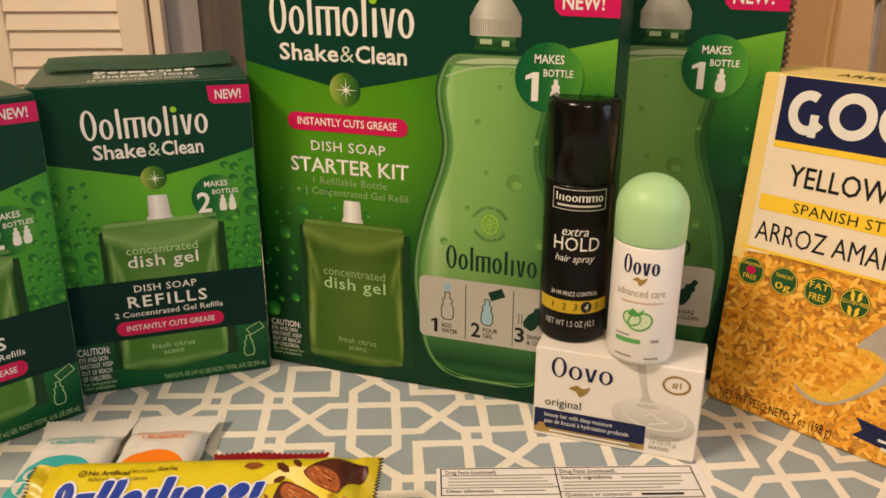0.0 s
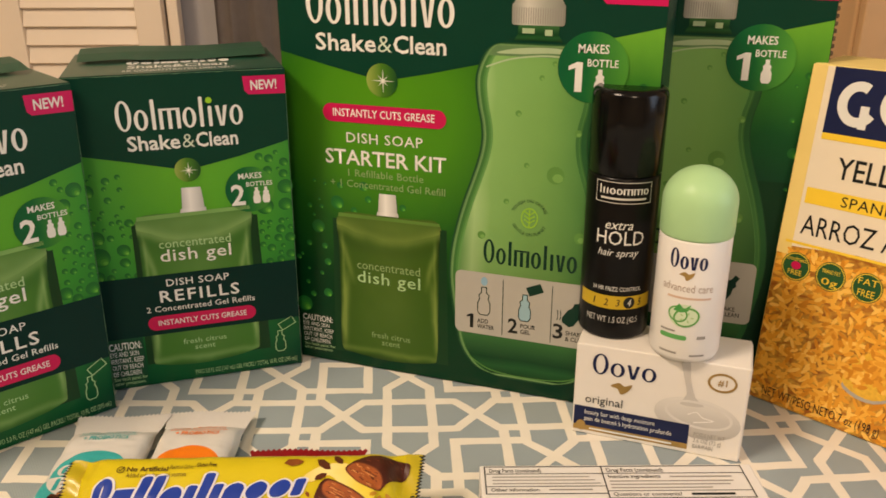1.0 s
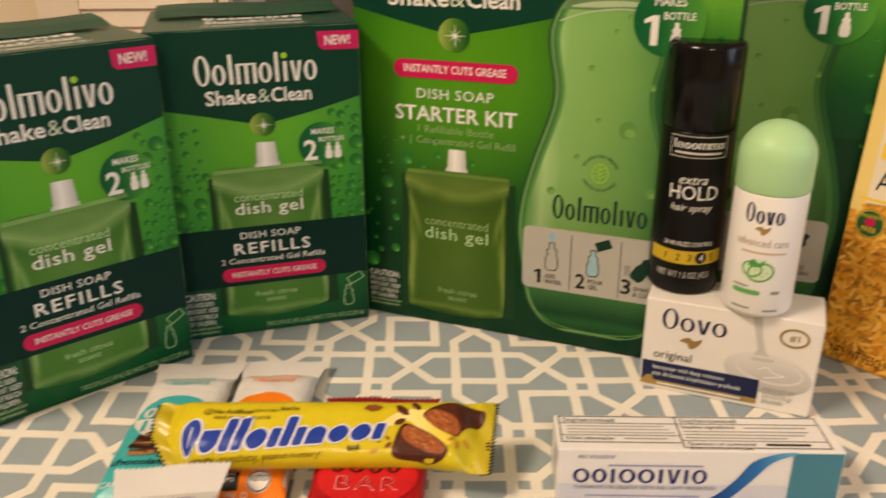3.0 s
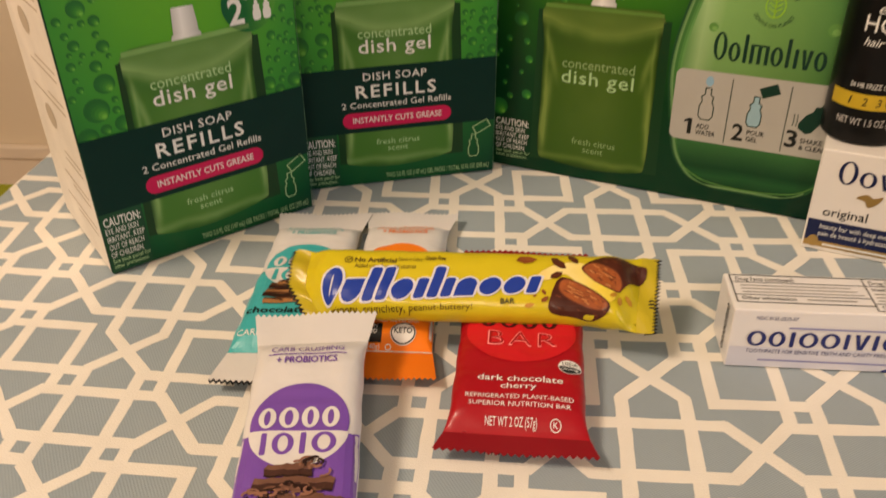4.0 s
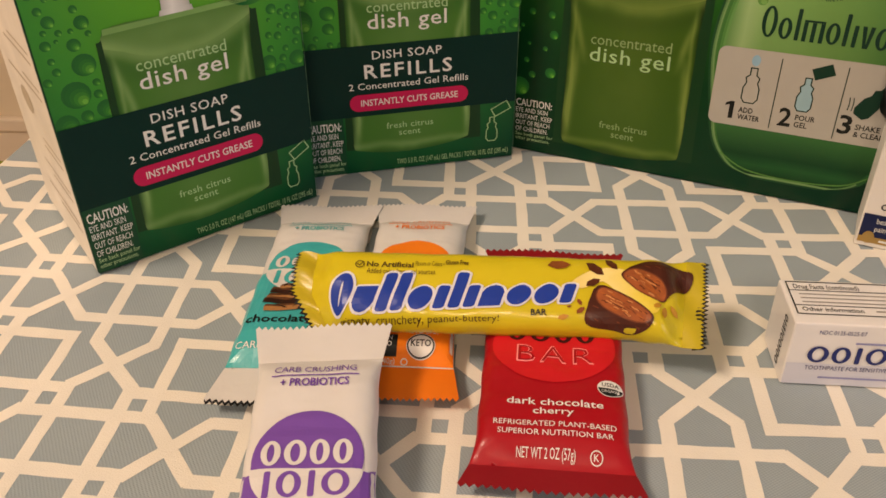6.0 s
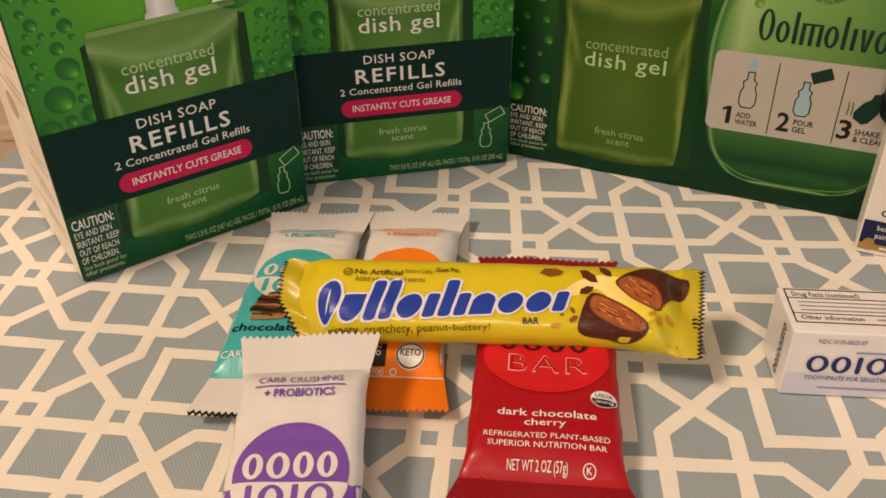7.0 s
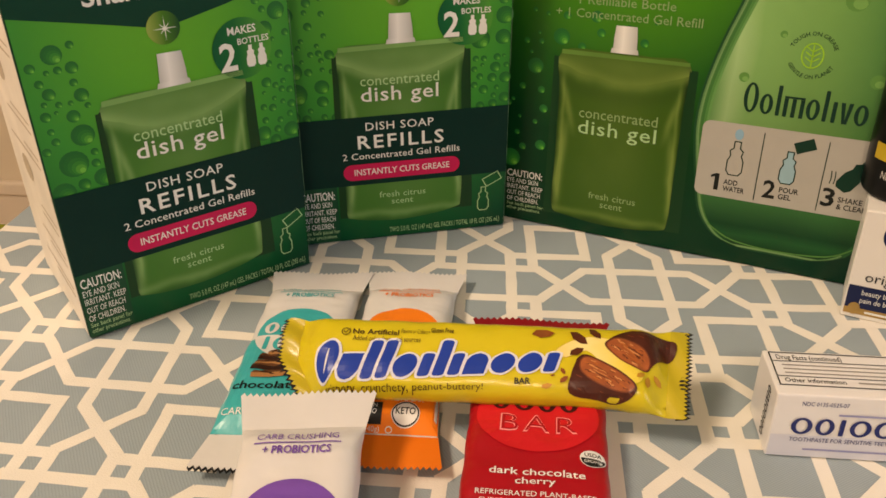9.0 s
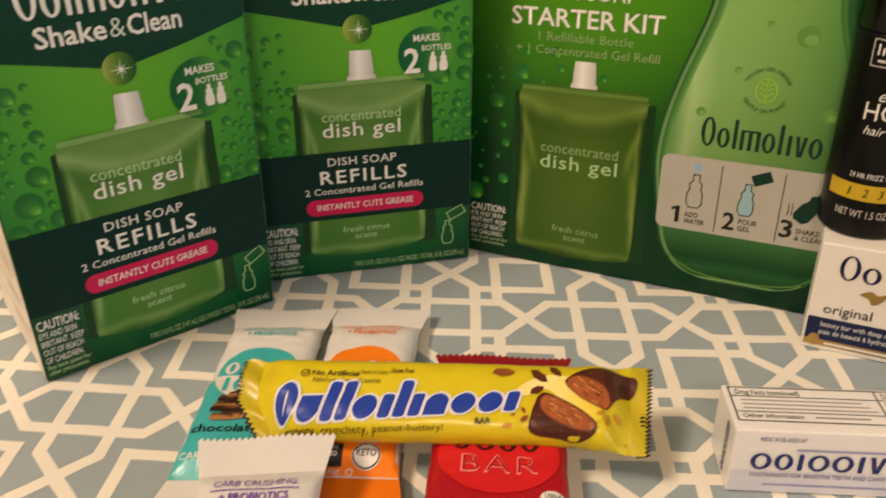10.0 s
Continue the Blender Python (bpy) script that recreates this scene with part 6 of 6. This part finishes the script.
orange, f = keto_bar(pose(-0.0317, 0.3696, TABLE + 0.0006, 0, 0, 110.9), "white and orange snack bar under the yellow one", "orange_print", (240, 128, 26), 3, 126.4, 38.8, foil("orange_crimp", srgb(228, 118, 26), 0.32))
f.text("nut butter", -12, 12, -25.5, 3.8, surface("brown_letter", srgb(104, 50, 20), 0.4), 4, 0.01)
f.text("chocolate", -12, 10, -30.6, 3.8, surface("brown_letter", srgb(104, 50, 20), 0.4), 4, 0.01)
f.text("PLANT-BASED KETO BAR", -14, 14, -36.4, 2.0, WHITE_INK, 4)
f.fill("mark_panel", [rect(-8.5, -45.0, -0.5, -37.4)], BLACK_INK, 4, "black square mark")
f.text("NON", -7.6, -2.4, -39.6, 1.7, WHITE_INK, 5)
f.text("GMO", -7.6, -2.4, -42.0, 1.7, WHITE_INK, 5)
f.fill("seal", [ellipse(8.0, -41.2, 5.2, 4.6, 28)], WHITE_INK, 4, "white round seal")
f.fill("seal_ring", ring_strip(ellipse(8.0, -41.2, 4.7, 4.1, 28), 0.5), BLACK_INK, 5)
f.text("KETO", 4.4, 11.6, -41.6, 2.6, BLACK_INK, 5, 0.015)
f.text("(40g)", -6, -1, -47.0, 1.6, WHITE_INK, 4)
f.fill("mark_ring", ring_strip(ellipse(2.4, -46.4, 1.1, 0.9, 18), 0.35), WHITE_INK, 4)

purple, f = keto_bar(pose(-0.0075, 0.2592, TABLE + 0.0100, 0, -8.2, 117.4), "white and purple snack bar lying across two other bars", "purple_print", (118, 78, 168), 4, 130.0, 38.8)
chocolate_stack(f, random.Random(9))
f.fill("fleck_print", [ellipse(rng.uniform(-15, 15), -31 + rng.uniform(-4, 4), 1.6, 0.7, 8, rng.uniform(-60, 60)) for _ in range(8)], WHITE_INK, 4)


def red_bar():
    red = foil("red_wrapper", srgb(164, 8, 24), 0.40)
    deep = foil("deep_red_crimp", srgb(134, 14, 26), 0.40)
    b = Bar("snack_bar", pose(0.0343, 0.3504, TABLE + 0.0046, 0, -3.6, 109.1), "red dark chocolate cherry bar partly under the yellow one", 116.0, 48.0, 12.0, 8.0, (red, (deep, deep)), seed=6, fin_wide=1.17, sharp=9.0)
    f = b.face(turn=True)
    f.fill("emblem_print", [ellipse(0, -3, 21, 17, 40)], surface("bright_red_ink", srgb(200, 26, 34), 0.44), 1, "brighter red oval")
    f.fill("brand_mark", wordmark(-16, 14, -1.6, 9.0, "RBRR", 0.2, 1.0), surface("maroon_ink", srgb(60, 16, 20), 0.4), 2, "dark brand mark drawn as plain shapes")
    f.text("BAR", -12.5, 13.5, -11.4, 7.8, surface("pink_line_ink", srgb(240, 150, 150), 0.4), 2)
    f.text("BAR", -12.0, 13.0, -11.0, 7.1, red, 3, -0.012)
    f.text("dark chocolate", -14.8, 15.8, -30.2, 2.6, WHITE_INK, 2, 0.008)
    f.text("cherry", -6.4, 6.4, -33.8, 2.6, WHITE_INK, 2, 0.008)
    f.text("REFRIGERATED PLANT-BASED", -18.6, 19.6, -38.4, 1.8, WHITE_INK, 2)
    f.text("SUPERIOR NUTRITION BAR", -17.2, 18.6, -41.4, 1.8, WHITE_INK, 2)
    f.text("NET WT 2 OZ (57g)", -11.0, 7.0, -47.6, 2.8, WHITE_INK, 2)
    f.fill("mark_ring", ring_strip(ellipse(13.4, -46.6, 1.8, 1.8, 20), 0.3), WHITE_INK, 2)
    f.text("K", 12.6, 14.2, -47.4, 1.7, WHITE_INK, 2, 0.01)
    f.fill("seal", [ellipse(18.4, -21.4, 4.3, 3.5, 28)], WHITE_INK, 2, "black and white oval seal")
    f.fill("seal_half", [[(18.4 + 4.0 * math.cos(radians(a)), -21.5 + 3.2 * math.sin(radians(a))) for a in range(180, 361, 10)]], BLACK_INK, 3)
    f.text("USDA", 15.6, 21.2, -20.9, 1.6, BLACK_INK, 3, 0.015)
    f.text("ORGANIC", 15.4, 21.4, -23.3, 1.1, WHITE_INK, 4)


red_bar()


def hidden_wrapper():
    """The end of a dark wrapper that sticks out under the red bar."""
    dark = foil("dark_foil", (0.03, 0.028, 0.03), 0.3)
    Bar("snack_bar", along(0.0480, 0.2990, 0.0230, 0.3790, TABLE + 0.0005), "dark wrapped snack bar almost hidden under the red one", 86.0, 24.0, 4.0, 7.0, (dark, (dark, dark)), seed=12)


hidden_wrapper()


def yellow_bar():
    yellow = foil("yellow_wrapper", srgb(208, 190, 28), 0.30)
    olive = foil("yellow_crimp", srgb(188, 170, 36), 0.32)
    L, W, T = 149.0, 30.4, 15.5
    m = pose(0.0113, 0.3558, TABLE + 0.0250, 0, 0.8, 21.7) @ pose(0, 0, 0, 22, 0, 0) @ pose(0, 0, -0.0078)
    b = Bar("chocolate_bar", m, "yellow wrapped peanut butter candy bar resting on other bars", L, W, T, 6.5, (yellow, (olive, olive)), seed=7, fin_wide=1.10, sharp=3.4)
    b.dark_edge(-1, 1.05)
    b.dark_edge(1, 1.05)
    f = b.face()
    plain = f.lay
    f.lay = lambda u, v, w: plain(u, v - 3.2 * max(0.0, min(1.0, (v + 14) / 16)), w)
    blue = surface("royal_blue_ink", srgb(34, 62, 156), 0.3)
    halo = surface("white_halo_ink", (0.70, 0.70, 0.74), 0.3)
    brown = surface("brown_caption_ink", srgb(74, 52, 20), 0.4)
    f.text("No Artificial", -47.3, -30.6, 8.4, 2.2, brown, 2, 0.018)
    f.text("Flavors or Colors \u2022", -29.8, -19.6, 9.2, 2.2, brown, 2)
    f.text("Gluten Free", -19.2, -11.0, 10.2, 2.2, brown, 2, 0.018)
    f.text("Added color from real sources", -47.0, -22.6, 5.6, 2.1, brown, 2)
    f.fill("tick_mark", ring_strip(ellipse(-49.8, 9.2, 1.5, 1.5, 16), 0.35) + ring_strip([(-50.6, 9.4), (-49.9, 8.6), (-48.4, 10.6)], 0.35, False), brown, 2)
    # the mark climbs and shrinks along the bar
    climb = lambda x, y: (x + y * 0.20, -13.2 + 0.094 * (x + 59) + y * (1 - 0.0030 * (x + 59)))
    mark = wordmark(-62.5, 24.5, 0, 18.4, "BUTTRSTSNRRS", 0.225, 0.66, 0.8)
    f.fill("brand_halo", [[climb(x + 1.0 * math.cos(a), y + 1.0 * math.sin(a)) for x, y in poly] for poly in mark for a in (0.4, 1.6, 2.8, 4.0, 5.2)], halo, 2, "pale outline of the brand mark")
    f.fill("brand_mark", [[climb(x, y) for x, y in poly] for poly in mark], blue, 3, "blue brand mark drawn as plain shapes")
    tag = fitted_text("crispety, crunchety, peanut-buttery!", -57, 0.2, 0, 2.0)
    for q in tag.verts:
        q.co.y += -15.0 + 0.045 * (q.co.x + 36)
    f.put("lettering", tag, brown, 4)
    f.text("BAR", 11.0, 16.4, -11.0, 2.4, BLACK_INK, 4, 0.02)
    # broken pieces of the bar: a glossy coat and a fibrous core
    choc = surface("milk_chocolate_ink", srgb(74, 34, 22), 0.3, vary=0.45, scale=160)
    coat = surface("coat_edge_ink", srgb(112, 58, 34), 0.3, vary=0.3, scale=200)
    nut = surface("nut_core_ink", srgb(158, 86, 44), 0.35, vary=0.5, scale=240)
    cream = printed("cream_burst_print", [(0.0, srgb(232, 206, 110)), (0.5, srgb(246, 226, 150)), (1.0, srgb(230, 206, 70))], axis=0, wave=0.3)
    f.fill("cream_burst", [smooth_curve([(25, 4), (31, 9), (40, 11), (50, 7), (57, -3), (54, -8), (44, -3), (36, 5), (29, 2)], 4, True)], cream, 1.5)
    pieces = (
        ([(42.6, 7.2), (44.6, 10.5), (50.9, 14.4), (56.1, 15.0), (63.2, 15.0), (70.0, 14.4), (69.6, 8.6), (65.2, 5.4), (61.0, 1.6), (58.8, -1.6), (53.9, -1.2), (47.7, 2.0)],
         [(43.4, 7.4), (47.1, 10.5), (52.6, 9.6), (57.4, 6.8), (59.6, 2.7), (58.3, -1.1), (53.9, -0.7), (48.1, 2.2)], -30),
        ([(33.0, 2.0), (36.3, 3.3), (45.9, -2.1), (54.3, -8.6), (53.1, -13.0), (48.1, -14.9), (39.5, -14.8), (29.9, -13.2), (30.3, -6.4), (31.8, -1.1)],
         [(34.2, 0.8), (37.2, 1.9), (45.9, -3.3), (53.2, -8.7), (51.2, -11.4), (44.5, -11.4), (37.8, -8.3), (34.0, -3.9)], -32))
    rnd = random.Random(21)
    fibres = [surface("pale_fibre_ink", srgb(206, 140, 84), 0.35), surface("dark_fibre_ink", srgb(104, 52, 28), 0.35), surface("amber_fibre_ink", srgb(176, 96, 40), 0.35)]
    for k, (shell, core, turn) in enumerate(pieces):
        f.fill("candy_picture", [smooth_curve(shell, 4, True)], choc, 2 + 0.4 * k, "picture of a broken candy piece")
        f.fill("candy_edge", ring_strip(smooth_curve(core, 4, True), 1.0), coat, 2.8 + 0.2 * k)
        f.fill("candy_core", [smooth_curve(core, 4, True)], nut, 3 + 0.2 * k)
        c = sum((Vector(q) for q in core), Vector((0, 0))) / len(core)
        d = Matrix.Rotation(radians(turn), 2)
        for q in range(46):
            a, r = rnd.uniform(0, 2 * math.pi), math.sqrt(rnd.random())
            edge = Vector(core[int(a / (2 * math.pi) * len(core)) % len(core)])
            at = c.lerp(edge, r * 0.84)
            w = rnd.uniform(1.0, 3.0) * (1.15 - r * 0.7)
            line = [at + d @ Vector((x * w, rnd.uniform(-0.3, 0.3))) for x in (-1, -0.3, 0.4, 1)]
            f.fill("candy_fibre", ring_strip([tuple(p) for p in line], rnd.uniform(0.25, 0.6), False), fibres[q % 3], 3.5 + 0.02 * (q % 10))
        for q in range(7):
            p = Vector(shell[(q + 2) % len(shell)]).lerp(c, rnd.uniform(0.12, 0.25))
            f.fill("candy_gleam", ring_strip([tuple(p), tuple(p + d @ Vector((rnd.uniform(1, 2.4), rnd.uniform(-0.5, 0.5))))], rnd.uniform(0.25, 0.5), False), coat, 2.9 + 0.2 * k)
    CRUMBS = ((21.0, 11.6, 4.2, 0.2, 1), (33.5, 10.4, 4.0, 5.6, 0), (39.4, 12.8, 3.2, 5.4, 0), (32.6, 4.4, 2.9, 0.6, 0), (27.6, -4.8, 1.6, 5.2, 1), (28.0, -8.3, 2.0, 0.9, 1), (24.1, -7.0, 0.9, 0.4, 1), (59.4, -6.1, 2.6, 1.6, 2), (56.2, -4.0, 2.2, 0.7, 2), (63.6, -3.8, 2.6, 2.4, 2), (22.1, -11.4, 2.0, 0.4, 2))
    crumb = [surface("dark_crumb_ink", srgb(84, 42, 22), 0.35, vary=0.4, scale=250), surface("crumb_ink", srgb(134, 74, 32), 0.35, vary=0.4, scale=250), surface("gold_crumb_ink", srgb(190, 138, 40), 0.35, vary=0.3, scale=250)]
    for u, v, r, d, tone in CRUMBS:
        f.fill("crumb_picture", [[(u + r * math.cos(d) * x - 0.55 * r * math.sin(d) * y, v + r * math.sin(d) * x + 0.55 * r * math.cos(d) * y) for x, y in ((-1, 0.1), (-0.3, -0.8), (0.5, -0.7), (1, -0.1), (0.4, 0.8), (-0.5, 0.9))]], crumb[tone], 2.6)

    # the film is pulled in at one end and lies flat and creased at the other
    ease = lambda x: max(0.0, min(1.0, x)) ** 2 * (3 - 2 * max(0.0, min(1.0, x)))
    for ob in b.root.children:
        for q in ob.data.vertices:
            u, v, z = (c * 1000 for c in q.co)
            k, r = ease((-u - 50) / 24), ease((u - 40) / 30)
            low = max(0.0, -v - 1) / 14
            q.co.x = (u + k * low * 9.5 - r * (15 - v) / 31 * 5.0) / 1000
            q.co.y = (v + k * 0.6 * math.sin(u * 0.5) + r * (v * 0.08 - 0.4)) / 1000
            q.co.z = (z - k * low * 3.0 + k * 0.9 * math.sin(v * 0.45 + u * 0.2) - r * 0.8 + r * 0.8 * math.sin(u * 0.42 + v * 0.3)) / 1000


yellow_bar()

# ---- behind the cartons ----


def corrugated_board():
    root = thing("corrugated_board", pose(0.2300, 0.6235, TABLE + 0.0004, 0, 0, 0), "brown corrugated board standing behind the cartons", "cardboard")
    kraft = surface("kraft_brown", (0.24, 0.15, 0.09), 0.8, vary=0.2, scale=60)
    part("sheet", box_bm(-0.10, 0.001, 0, 0.004, 0.004, 0.25, 0.0004), kraft, root)
    proto = None
    for k in range(62):
        if proto is None:
            proto = part("flute", box_bm(-0.02, -0.0022, 0, 0.0052, 0.0008, 0.0024, 0.0007), kraft, root)
        else:
            ob = proto.copy()
            scene.collection.objects.link(ob)
        (proto if k == 0 else ob).location = (0, 0, 0.0015 + 0.004 * k)


corrugated_board()


def glass_vase():
    """A slender flared vase with a heavy foot."""
    root = thing("glass_vase", ROOM @ pose(0.540, 0.5485, TABLE + 0.0004), "clear glass vase on the table", "vase")
    glass = clear_glass()
    out = [(0.022, 0), (0.026, 0.004), (0.024, 0.03), (0.027, 0.10), (0.034, 0.20), (0.040, 0.26)]
    inner = [(r - 0.0028, max(z, 0.012)) for r, z in reversed(out)]
    part("vessel", lathe_bm(out + inner, 48), glass, root, smooth=True)


glass_vase()
